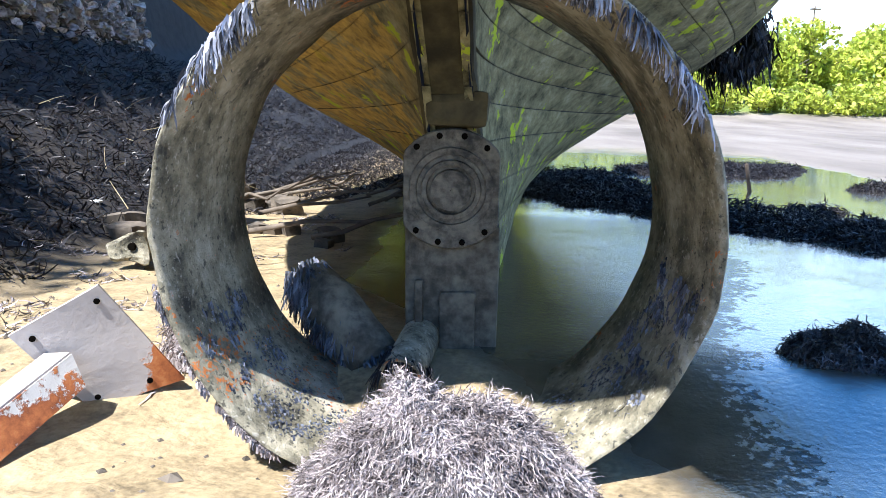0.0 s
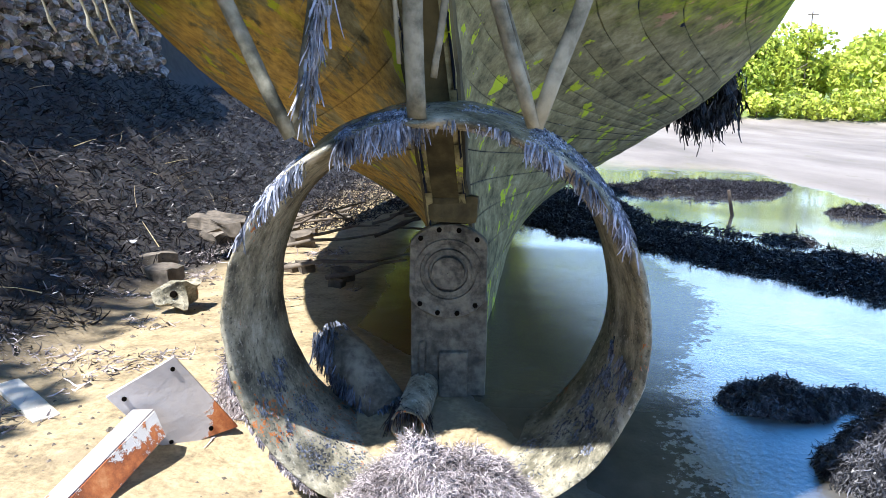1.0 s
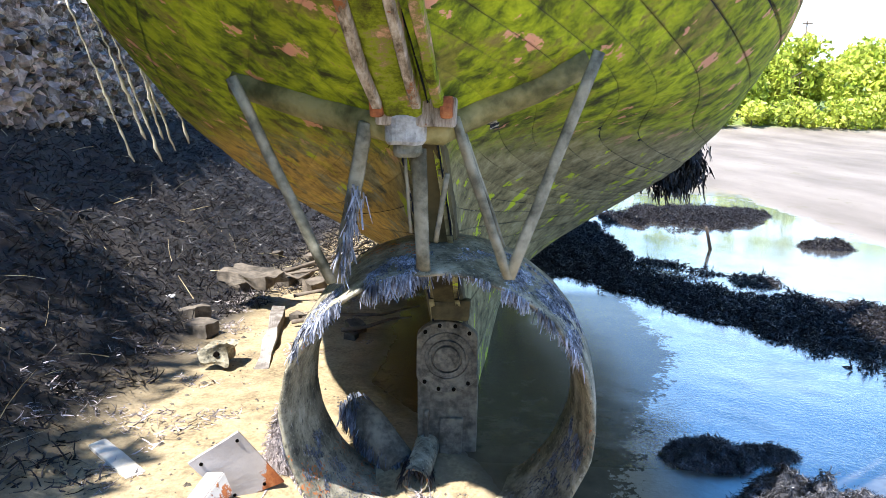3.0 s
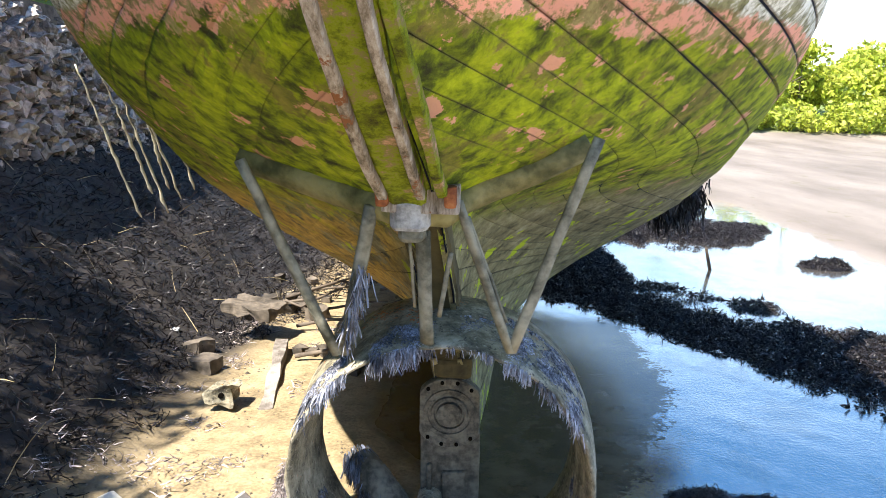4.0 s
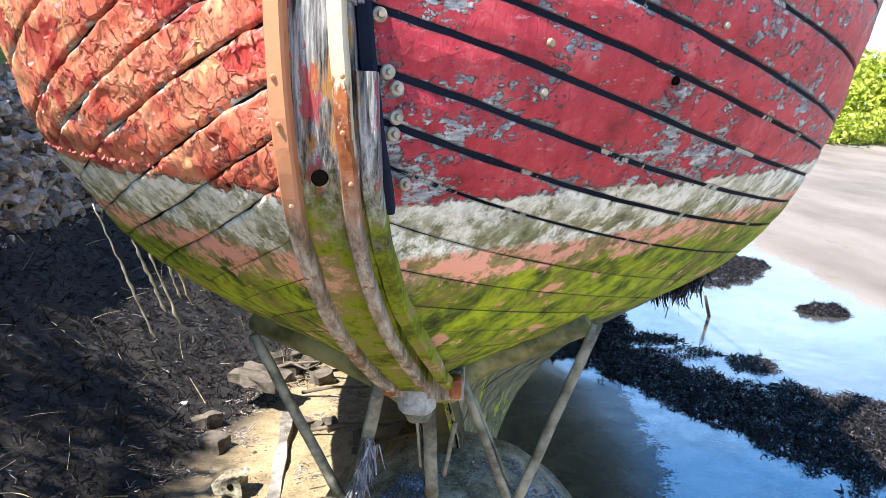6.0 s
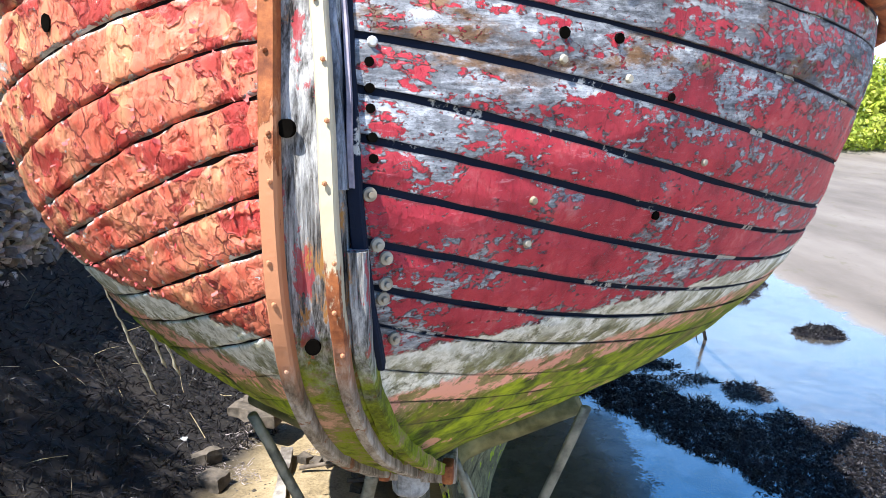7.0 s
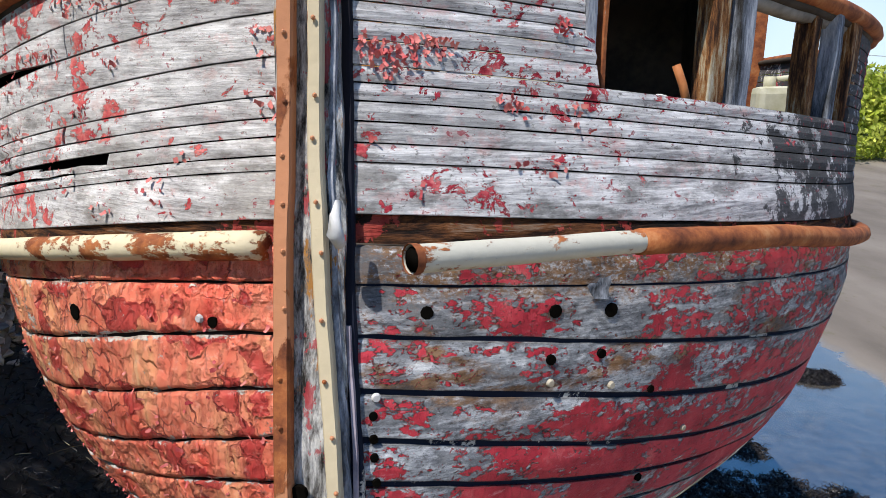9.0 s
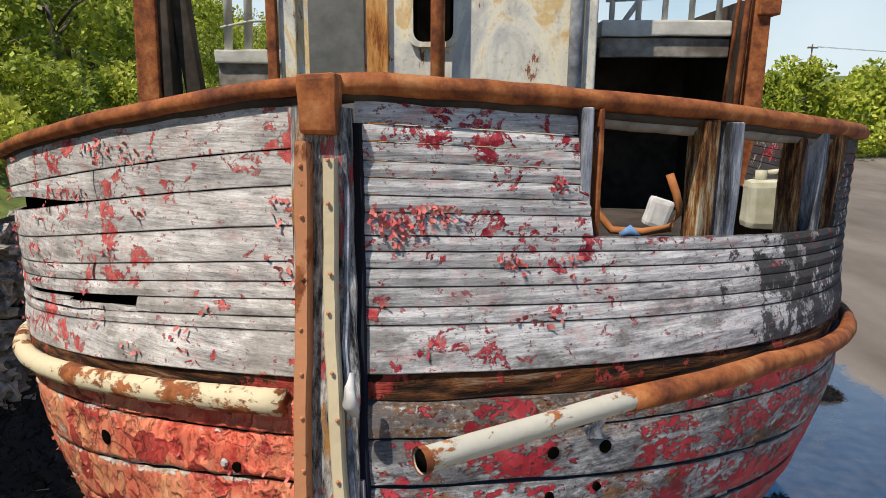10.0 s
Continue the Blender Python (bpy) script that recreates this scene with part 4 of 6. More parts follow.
part("packing_strip", bar_mesh("packing_strip", post_line(((2.98, 3.16, 3.36, 3.6, 4.02, 4.7), (0.070, 0.054, 0.038, 0.024, 0.012, 0.02)), 0.0, 2.98, 4.74, 60), 0.016, 0.03, CAULK, 0.004, 7), CAULK, boat, "tarred packing beside the stern post")
part("batten", bar_mesh("batten", post_line(((3.4, 3.87), (0.036, 0.016)), 0.02, 3.40, 3.87, 20), 0.006, 0.02, LILAC, 0.004, 9), LILAC, boat, "thin lilac-grey batten beside the stern post")
part("post_cap", box_bm((0.098, 0.085, 0.15), (-0.302, 0.645, 4.788), 0.014, None, 0.008, 3), RUST, boat, "rusty folded steel plate over the post head")

# deadwood and stern tube flange
deadwood = part("deadwood", box_bm((0.335, 0.5, 0.62), (0.005, 2.76, 0.33), 0.015, None, 0.01, 3), DEAD, boat, "mud-stained steel and timber deadwood")
part("stern_timber", bar_mesh("stern_timber", post_line(0.0, -0.11, 0.2, 2.12, 24), 0.10, 0.14, SLIME_SHADE, 0.01, 8), SLIME_SHADE, boat, "wet timber under the counter, darkened to suggest a shaded void")
for z0, z1, w in ((0.12, 0.40, 0.13), (0.12, 0.44, 0.03)):
    part("cleat", box_bm((w, 0.04, z1 - z0), (0.03 if w > 0.1 else -0.11, 2.50, (z0 + z1) / 2), 0.008, None, 0.005, 1), DEAD, deadwood)
# solid block coloured dark for the shaded void over the flange
part("shaft_void_block", box_bm((0.22, 0.10, 0.12), (0.015, 2.485, 1.045), 0.03, None, 0.012, 2), SLIME_SHADE, deadwood, "dark block standing in for the shaded void above the flange")
verts, faces = [], []
FLANGE_R, FLANGE_W = 0.208, 0.166
for k in range(64):
    a = 2 * math.pi * k / 64
    x, z = FLANGE_R * math.cos(a), FLANGE_R * math.sin(a)
    x = max(-FLANGE_W, min(FLANGE_W, x))
    for inset, y in ((1.0, 2.52), (1.0, 2.462), (0.98, 2.455)):
        verts.append((x * inset, y, 0.775 + z * inset))
for k in range(64):
    j = (k + 1) % 64
    for c in range(2):
        faces.append((k * 3 + c, j * 3 + c, j * 3 + c + 1, k * 3 + c + 1))
faces.append(tuple(k * 3 + 2 for k in range(64)))
flange = part("stern_tube_flange", mesh_of("stern_tube_flange", verts, faces, FLANGE), FLANGE, boat, "round bolted flange crusted with mud")


def ring_mesh(name, centre, r0, r1, y0, y1, material, seg=40):
    """A flat washer-like ring that faces aft."""
    verts, faces = [], []
    for k in range(seg):
        a = 2 * math.pi * k / seg
        for r, y in ((r0, y0), (r0 + 0.003, y1), (r1 - 0.003, y1), (r1, y0)):
            verts.append((centre[0] + r * math.cos(a), y, centre[2] + r * math.sin(a)))
    for k in range(seg):
        j = (k + 1) % seg
        for c in range(3):
            faces.append((k * 4 + c, j * 4 + c, j * 4 + c + 1, k * 4 + c + 1))
    return mesh_of(name, verts, faces, material, False)


for r0, r1, d in ((0.118, 0.146, 0.010), (0.082, 0.104, 0.018), (0.0, 0.072, 0.026)):
    part("ridge", ring_mesh("ridge", (0, 0, 0.775), r0, r1, 2.458, 2.455 - d, FLANGE), FLANGE, flange)
for k in (-39.6, -13, 13, 39.6, 140.4, 167, 193, 219.6):
    a = radians(90 - k)
    bm = bmesh.new()
    bmesh.ops.create_cone(bm, cap_ends=True, segments=8, radius1=0.011, radius2=0.011, depth=0.012)
    bmesh.ops.rotate(bm, matrix=Matrix.Rotation(radians(90), 3, "X"), verts=bm.verts)
    bmesh.ops.translate(bm, vec=(0.187 * math.cos(a), 2.452, 0.775 + 0.187 * math.sin(a)), verts=bm.verts)
    part("bolt_hole", bm, HOLE_SHADE, flange)

# propeller nozzle
NC = Vector((-0.015, 1.94, 0.73))


def nozzle_point(r, y, a):
    return NC + Vector((r * math.sin(a), y, r * math.cos(a)))


PROFILE = ((0.668, 0.40), (0.666, 0.2), (0.668, 0.02), (0.678, -0.12), (0.688, -0.18), (0.700, -0.20), (0.712, -0.18), (0.726, -0.10), (0.746, 0.05), (0.762, 0.22), (0.765, 0.40), (0.72, 0.41))
verts, faces = [], []
for k in range(96):
    a = 2 * math.pi * k / 96
    for r, y in PROFILE:
        p = nozzle_point(r, y, a)
        verts.append(p + Vector(noise.noise_vector(p * 8)) * 0.008)
m = len(PROFILE)
for k in range(96):
    j = (k + 1) % 96
    for c in range(m):
        d = (c + 1) % m
        faces.append((k * m + c, k * m + d, j * m + d, j * m + c))
nozzle = part("propeller_nozzle", mesh_of("propeller_nozzle", verts, faces, MUDDY, True), MUDDY, boat, "large steel propeller nozzle ring coated in mud and weed")


def bar_between(name, a, b, r, material, parent, label="", flat=None, seed=0):
    a, b = Vector(a), Vector(b)
    pts = [a.lerp(b, i / 6) for i in range(7)]
    return part(name, tube_mesh(name, pts, r, material, 8, 0.004, flat, seed), material, parent, label)


for a, b, r, seed in (((-0.85, 1.70, 2.22), (-0.48, 1.79, 1.37), 0.040, 1), ((-0.297, 1.62, 2.06), (-0.45, 1.79, 1.37), 0.030, 2), ((0.587, 1.66, 2.34), (0.285, 1.75, 1.42), 0.029, 3), ((0.045, 1.64, 2.08), (0.28, 1.75, 1.42), 0.027, 4), ((0.085, 1.66, 2.02), (0.255, 1.77, 1.55), 0.014, 5), ((-0.095, 1.66, 1.96), (-0.08, 1.77, 1.44), 0.034, 6), ((-0.15, 1.68, 1.92), (-0.135, 1.77, 1.60), 0.008, 7), ((0.02, 1.70, 1.86), (-0.03, 1.77, 1.56), 0.011, 8)):
    bar_between("strut", a, b, r, STRUT, nozzle, "weed-stained steel strut", (1, 0.6), seed)

# curved beam under the counter that carries the struts, with its pale block
beam = [hull_point(u, z, d, 0.02) for d, u, z in ((-1, 0.44, 2.21), (-1, 0.38, 2.155), (-1, 0.3, 2.10), (-1, 0.18, 2.06), (-1, 0.06, 2.05), (1, 0.06, 2.04), (1, 0.2, 2.07), (1, 0.26, 2.13), (1, 0.31, 2.20), (1, 0.36, 2.32))]
part("beam", tube_mesh("beam", beam, 0.066, BEAM, 12, 0.008), BEAM, boat, "rusty curved beam under the stern")
part("bracket", box_bm((0.30, 0.13, 0.11), (-0.095, 1.565, 2.105), 0.012, None, 0.006, 2), RUST_BAR, boat, "rusty bracket plate")
for x in (-0.235, 0.02):
    part("lug", box_bm((0.05, 0.08, 0.085), (x, 1.48, 2.125), 0.014, None, 0.008, 2), RUST, boat, "flaking rusty lug")


def boss(name, centre, rings, material, parent, label):
    """A cast boss, turned about an upright axis: (radius, height) from the top down."""
    verts, faces, n = [], [], 26
    for r, z in rings:
        for k in range(n):
            t = 2 * math.pi * k / n
            q = Vector((centre[0] + r * math.cos(t), centre[1] + r * math.sin(t), z))
            verts.append(q + Vector(noise.noise_vector(q * 30)) * 0.004)
    for i in range(len(rings) - 1):
        for k in range(n):
            j = (k + 1) % n
            faces.append((i * n + k, (i + 1) * n + k, (i + 1) * n + j, i * n + j))
    faces += [tuple(range(n)), tuple((len(rings) - 1) * n + k for k in range(n - 1, -1, -1))]
    return part(name, mesh_of(name, verts, faces, material), material, parent, label)


block = boss("anode_block", (-0.137, 1.565), ((0.074, 2.10), (0.080, 2.088), (0.080, 2.04), (0.079, 1.995), (0.070, 1.982)), soft_mat("pale_block", (0.20, 0.195, 0.19), (0.46, 0.45, 0.44), 60, 0.7, 0.008), boat, "pale pitted cast metal boss")
boss("block_foot", (-0.13, 1.57), ((0.056, 1.985), (0.056, 1.95), (0.046, 1.935)), STRUT, block, "")

# deck
verts, faces = [], []
for s in S_STEPS:
    for side in (-1, 1):
        verts.append(hull_point(s, seam(3.97, s, side), side, -0.03))
for i in range(len(S_STEPS) - 1):
    faces.append((2 * i, 2 * i + 1, 2 * i + 3, 2 * i + 2))
part("deck", mesh_of("deck", verts, faces, DARK_WOOD), DARK_WOOD, boat, "dark worn deck")


# ---- ground ----
def ground_z(x, y):
    z = float(np.interp(y, (-3, 2.5, 6.3, 11, 30, 48, 56, 75, 140, 600), (0.2, 0.19, 0.02, -0.12, -0.17, -0.15, 0.6, 2.6, 9.0, 12)))
    d = -2.15 - x + 0.12 * (4 - min(max(y, 2), 12))
    if d > 0:
        rise = 0.58 * min(d, 2.5) ** 1.35
        rise += 1.35 * ramp01(d, 2.35, 2.75)
        rise += 0.30 * max(0, d - 2.8) if d < 20 else 5.2
        z = max(z, 0.02) + rise
    z -= 0.13 * math.exp(-(x / 0.9) ** 2 - ((y - 1.85) / 0.33) ** 2)
    if y < 20 and x < 40:
        calm = 1 - 0.85 * ramp01(x + 0.75 * (y - 1.8), 0.2, 1.2) * ramp01(x, -0.9, -0.3)
        z += calm * (0.03 * noise.noise(Vector((x * 1.1, y * 1.1, 0))) + 0.014 * noise.noise(Vector((x * 5, y * 5, 3))) + 0.007 * noise.noise(Vector((x * 13, y * 13, 7))))
        if d > 0:
            z += min(d, 1) * 0.10 * noise.noise(Vector((x * 2.4, y * 2.4, 9)))
    return z


def axis(lo, hi, fine_lo, fine_hi, step):
    inner = list(np.arange(fine_lo, fine_hi, step))
    left, right, g = [], [], step
    v = fine_lo
    while v > lo:
        g *= 1.25
        v -= g
        left.append(v)
    v, g = inner[-1], step
    while v < hi:
        g *= 1.25
        v += g
        right.append(v)
    return left[::-1] + inner + right


gx, gy = axis(-900, 900, -5.5, 4.5, 0.07), axis(-500, 1500, -1.5, 8.0, 0.08)
gverts = [(x, y, ground_z(x, y)) for x in gx for y in gy]
gfaces = [(i * len(gy) + j, (i + 1) * len(gy) + j, (i + 1) * len(gy) + j + 1, i * len(gy) + j + 1) for i in range(len(gx) - 1) for j in range(len(gy) - 1)]
ground = tagged(new("ground", quads_mesh("ground", np.array(gverts), np.array(gfaces), MUD, True)), "tan tidal mud with wet sheen and a weedy bank", "mud", kind="structure")


# ---- weed, bank and distance ----
def scatter(n, x0, x1, y0, y1, seed, keep=None):
    rng = np.random.default_rng(seed)
    out = []
    while len(out) < n:
        x, y = rng.uniform(x0, x1), rng.uniform(y0, y1)
        if keep is None or keep(x, y):
            out.append((x, y, ground_z(x, y)))
    return np.array(out)


def lying(n, seed, up=0.35):
    rng = np.random.default_rng(seed)
    a = rng.uniform(0, 2 * math.pi, n)
    return np.stack([np.cos(a), np.sin(a), np.full(n, up) * rng.uniform(0.2, 1.6, n)], 1)


def on_bank(x, y):
    d = -2.15 - x + 0.12 * (4 - min(y, 12))
    if y > 4.6:
        d += 0.42 * (y - 4.6)
    if d > 12.0 or x < -5.2:
        return False
    return 0.1 < d + 0.5 * noise.noise(Vector((x * 1.7, y * 1.7, 5)))


p = scatter(72000, -5.2, -0.2, 0.9, 20.0, 1, on_bank)
tagged(new("bank_weed", strands("bank_weed", p, lying(len(p), 2, 0.7), 0.13, 0.017, WEED_DARK, 1.0, 3, 0.8, 3)), "dark brown rockweed covering the muddy bank", "seaweed", kind="stuff")
p = scatter(3200, -2.6, -0.75, 1.0, 6.5, 4, lambda x, y: noise.noise(Vector((x * 2, y * 2, 8))) + 0.5 * noise.noise(Vector((x * 7, y * 7, 8))) > 0.2 + 0.3 * ramp01(x, -1.8, -0.8))
tagged(new("drift_litter", strands("drift_litter", p, lying(len(p), 5, 0.15), 0.07, 0.012, WEED_GREY, 0.4, 3, 0.6, 6)), "grey weed litter on tan mud", "seaweed", kind="stuff")
p = scatter(130, -4.8, -1.8, 1.2, 8, 7, on_bank)
p[:, 2] += 0.05
tagged(new("dead_stalks", strands("dead_stalks", p, lying(len(p), 8, 0.5), 0.35, 0.007, STRAW, 0.2, 3, 0.15, 9)), "pale dead stalks on the bank", "stalks", kind="stuff")

# pebbles and crumbs of mud
p = scatter(700, -2.7, 0.5, 1.0, 6.5, 31, lambda x, y: x + 0.75 * (y - 1.8) < 0.4 and noise.noise(Vector((x * 1.6, y * 1.6, 21))) > -0.1)
crumb_rng, crumb_v, crumb_f = random.Random(33), [], []
for x, y, z in p:
    r = crumb_rng.uniform(0.004, 0.013) * (2.2 if crumb_rng.random() < 0.06 else 1)
    k = len(crumb_v)
    crumb_v += [(x + r * dx * crumb_rng.uniform(0.7, 1.4), y + r * dy * crumb_rng.uniform(0.7, 1.4), z + r * dz * crumb_rng.uniform(0.5, 0.9)) for dx, dy, dz in ((1, 0, 0), (0, 1, 0), (-1, 0, 0), (0, -1, 0), (0, 0, 1), (0.1, 0, -0.7))]
    crumb_f += [(k + a, k + b, k + 4) for a, b in ((0, 1), (1, 2), (2, 3), (3, 0))] + [(k + b, k + a, k + 5) for a, b in ((0, 1), (1, 2), (2, 3), (3, 0))]
tagged(new("pebbles", mesh_of("pebbles", crumb_v, crumb_f, DEBRIS)), "small dark pebbles and crumbs on tan mud", "pebbles", kind="stuff")


# weed bands on the wet mud
def band_depth(x, y):
    """How deep inside the weed ridge a place lies: 1 at its middle, 0 or less outside."""
    w = noise.noise(Vector((x * 1.3, y * 1.3, 2))) * 0.5 + noise.noise(Vector((x * 3.3, y * 3.3, 6))) * 0.45 + noise.noise(Vector((x * 8, y * 8, 6))) * 0.2
    mid = float(np.interp(x, (0.6, 1.3, 2.0, 2.6, 3.0, 3.4, 4.6, 5.8), (9.0, 8.1, 7.4, 6.4, 5.85, 5.35, 4.95, 4.7)))
    half = float(np.interp(x, (0.6, 1.3, 2.0, 2.6, 3.4, 5.0), (0.9, 1.0, 1.1, 1.4, 1.45, 1.5)))
    near = 1 - abs(y - mid) / half + 0.75 * w if 0.4 < x < 6.0 else -1
    isle = max(1 - math.hypot((x - ix) / rx, (y - iy) / ry) + 0.5 * w for ix, iy, rx, ry in ((3.6, 7.35, 0.42, 0.40), (3.0, 7.75, 0.5, 0.12), (2.3, 8.3, 0.7, 0.25)))
    far = 1 - abs(y - 12.9 - 0.35 * (x - 4)) / float(np.interp(x, (2.8, 4.0, 5.6, 6.4), (0.7, 1.5, 1.3, 0.2))) + 1.1 * w if 2.6 < x < 6.3 else -1
    mass = 0.6 + 1.5 * w if 0.2 < x < 2.4 and 8.2 < y < 12 else -1
    return max(near, isle, far, mass)


def in_band(x, y):
    ragged = 0.5 + 0.5 * noise.noise(Vector((x * 21, y * 21, 4))) + 0.3 * noise.noise(Vector((x * 47, y * 47, 4)))
    return band_depth(x, y) > 0.02 + 0.3 * ragged


p = scatter(76000, 0.2, 6.4, 3.2, 15.0, 11, in_band)
lift = np.array([0.13 * min(1.0, band_depth(x, y)) ** 0.7 * (0.7 + 0.9 * noise.noise(Vector((x * 5, y * 5, 3))) + 0.6 * noise.noise(Vector((x * 14, y * 14, 3)))) for x, y, z in p])
p[:, 2] += np.random.default_rng(14).uniform(0.15, 1.0, len(p)) * np.maximum(lift, 0.01)
tagged(new("weed_band", strands("weed_band", p, lying(len(p), 12, 0.7), 0.09, 0.020, WEED_DARK, 1.6, 4, 0.9, 13)), "dark ridge of seaweed lying across wet mud", "seaweed", kind="stuff")


def clump(x, y, rx, ry, n, h, seed, mat, length=0.09, width=0.012, name="seaweed_clump", label="clump of dark seaweed on wet mud", lumpy=1.0):
    """A heap of weed straps lying down the sides of a low uneven mound."""
    rng = np.random.default_rng(seed)

    def height(u, v):
        r = min(1.0, math.hypot((u - x) / rx, (v - y) / ry))
        return ground_z(u, v) + h * (1 - r ** 2.4) * max(0.05, 1 + lumpy * (0.8 * noise.noise(Vector((u * 6, v * 6, seed))) + 0.7 * noise.noise(Vector((u * 19, v * 19, seed)))))

    r = np.sqrt(rng.uniform(0, 1, n // 10)).repeat(10)
    a = rng.uniform(0, 2 * math.pi, n // 10).repeat(10)
    n = len(r)
    px, py = x + rx * r * np.cos(a) + rng.normal(size=n) * width * 1.3, y + ry * r * np.sin(a) + rng.normal(size=n) * width * 1.3
    pz = np.array([height(u, v) for u, v in zip(px, py)]) + rng.uniform(0, 0.02, n)
    swirl = a + np.array([1.5 * noise.noise(Vector((u * 7, v * 7, seed + 3))) for u, v in zip(px, py)])
    way = np.stack([np.cos(swirl), np.sin(swirl), -0.35 - 0.9 * r ** 2], 1) + rng.normal(size=(n // 10, 3)).repeat(10, 0) * 0.6 + rng.normal(size=(n, 3)) * 0.2
    me = strands(name, np.stack([px, py, pz], 1), way, length, width, mat, 1.4, 6, 1.2, seed + 1)
    bm = bmesh.new()
    bm.from_mesh(me)
    grid = [[bm.verts.new((x + rx * 0.98 * k / 9 * math.cos(t), y + ry * 0.98 * k / 9 * math.sin(t), height(x + rx * 0.98 * k / 9 * math.cos(t), y + ry * 0.98 * k / 9 * math.sin(t)) - 0.012)) for t in np.linspace(0, 2 * math.pi, 29)[:-1]] for k in range(1, 10)]
    for k in range(8):
        for j in range(28):
            bm.faces.new((grid[k][j], grid[k + 1][j], grid[k + 1][(j + 1) % 28], grid[k][(j + 1) % 28]))
    bm.faces.new(grid[0])
    bm.to_mesh(me)
    bm.free()
    return tagged(new(name, me), label, "seaweed", kind="stuff")


clump(0.03, 1.66, 0.37, 0.32, 30000, 0.25, 21, WEED_GREY, 0.05, 0.0045, "seaweed_mound", "mound of dried grey rockweed in front of the nozzle", 0.35)
clump(1.50, 2.56, 0.27, 0.18, 5200, 0.085, 22, WEED_NEAR, 0.05, 0.008)
clump(1.80, 2.62, 0.22, 0.09, 1800, 0.04, 26, WEED_NEAR, 0.05, 0.008)
clump(1.72, 1.96, 0.32, 0.25, 10000, 0.17, 23, WEED_NEAR, 0.055, 0.008)
clump(2.12, 2.12, 0.16, 0.10, 1400, 0.05, 27, WEED_NEAR, 0.05, 0.008)
clump(5.8, 10.1, 0.42, 0.33, 1500, 0.10, 24, WEED_DARK, 0.10, 0.02)
clump(-0.83, 2.36, 0.16, 0.17, 2400, 0.30, 25, WEED_GREY, 0.06, 0.008, "seaweed_clump", "grey dried weed heaped against the nozzle", 0.4)


def leaf_cloud(n, centre, radii, size, seed, lumps=7):
    """Leaf quads gathered in several uneven lobes."""
    rng = np.random.default_rng(seed)
    lob = rng.normal(size=(lumps, 3)) * 0.5
    lob /= np.maximum(1.0, np.linalg.norm(lob, axis=1, keepdims=True) / 0.75)
    lr = rng.uniform(0.28, 0.55, lumps)
    which = rng.integers(0, lumps, n)
    d = rng.normal(size=(n, 3))
    d /= np.linalg.norm(d, axis=1, keepdims=True)
    r = rng.uniform(0.25, 1.0, (n, 1)) ** 0.5
    c = lob[which] + d * r * lr[which][:, None]
    c = np.asarray(centre) + c * np.asarray(radii)
    a = rng.normal(size=(n, 3))
    a /= np.linalg.norm(a, axis=1, keepdims=True)
    b = np.cross(a, rng.normal(size=(n, 3)))
    b /= np.linalg.norm(b, axis=1, keepdims=True)
    s = size * rng.uniform(0.5, 1.4, (n, 1))
    return np.stack([c - a * s, c + b * s * 0.5, c + a * s, c - b * s * 0.5], 1).reshape(-1, 3)


def cloud_mesh(name, verts, material):
    return quads_mesh(name, verts, np.arange(len(verts)).reshape(-1, 4), material, False)


def tree(x, y, h, w, leaves, size, material, seed, label="green leafy tree on the shore", name="tree", category="tree"):
    rng = random.Random(seed)
    z = ground_z(x, y) - 0.1
    top = empty(name, label, category, "trees on the shore")
    top.location = (0, 0, 0)
    pts = [Vector((x, y, z)), Vector((x + rng.uniform(-0.1, 0.1) * h, y, z + h * 0.35)), Vector((x + rng.uniform(-0.1, 0.1) * h, y, z + h * 0.75))]
    part("trunk", tube_mesh("trunk", pts, [0.035 * h, 0.025 * h, 0.008 * h], BARK, 7, 0.01 * h), BARK, top)
    for k in range(4):
        a, b = rng.uniform(0, 6.28), pts[1].lerp(pts[2], rng.uniform(0.0, 0.7))
        tip = b + Vector((math.cos(a) * w * 0.6, math.sin(a) * w * 0.6, h * 0.2))
        part("limb", tube_mesh("limb", [b, b.lerp(tip, 0.5) + Vector((0, 0, 0.03 * h)), tip], [0.014 * h, 0.01 * h, 0.004 * h], BARK, 5), BARK, top)
    part("crown", cloud_mesh("crown", leaf_cloud(leaves, (x, y, z + h * 0.58), (w, w, h * 0.55), size, seed, 9), material), material, top)
    return top


rng = random.Random(5)
for i in range(46):
    x = -14 + i * 1.75 + rng.uniform(-1, 1)
    y = 56 + rng.uniform(0, 10)
    tree(x, y, rng.uniform(4.0, 7.0), rng.uniform(2.6, 4.2), 2200, 0.26, LEAF_A if rng.random() < 0.75 else LEAF_B, 100 + i)
for i in range(30):
    x = -10 + i * 2.2 + rng.uniform(-1, 1)
    tree(x, 53 + rng.uniform(0, 2.5), rng.uniform(1.6, 3.0), rng.uniform(1.6, 2.6), 900, 0.2, LEAF_A if rng.random() < 0.6 else LEAF_B, 200 + i, "low green shrub along the far shore", "shrub", "shrub")
for i in range(36):
    y = -1 + i * 0.8 + rng.uniform(-0.4, 0.4)
    back = rng.uniform(0, 5.0)
    x = -5.9 - back + 0.12 * (4 - min(y, 12))
    tree(x, y, min(3.6, 0.9 + 0.75 * back) * rng.uniform(0.8, 1.2), rng.uniform(0.9, 1.6), 2400, 0.06, LEAF_A if rng.random() < 0.5 else LEAF_B, 300 + i, "dense green shrub on the bank above the wall", "shrub", "shrub")
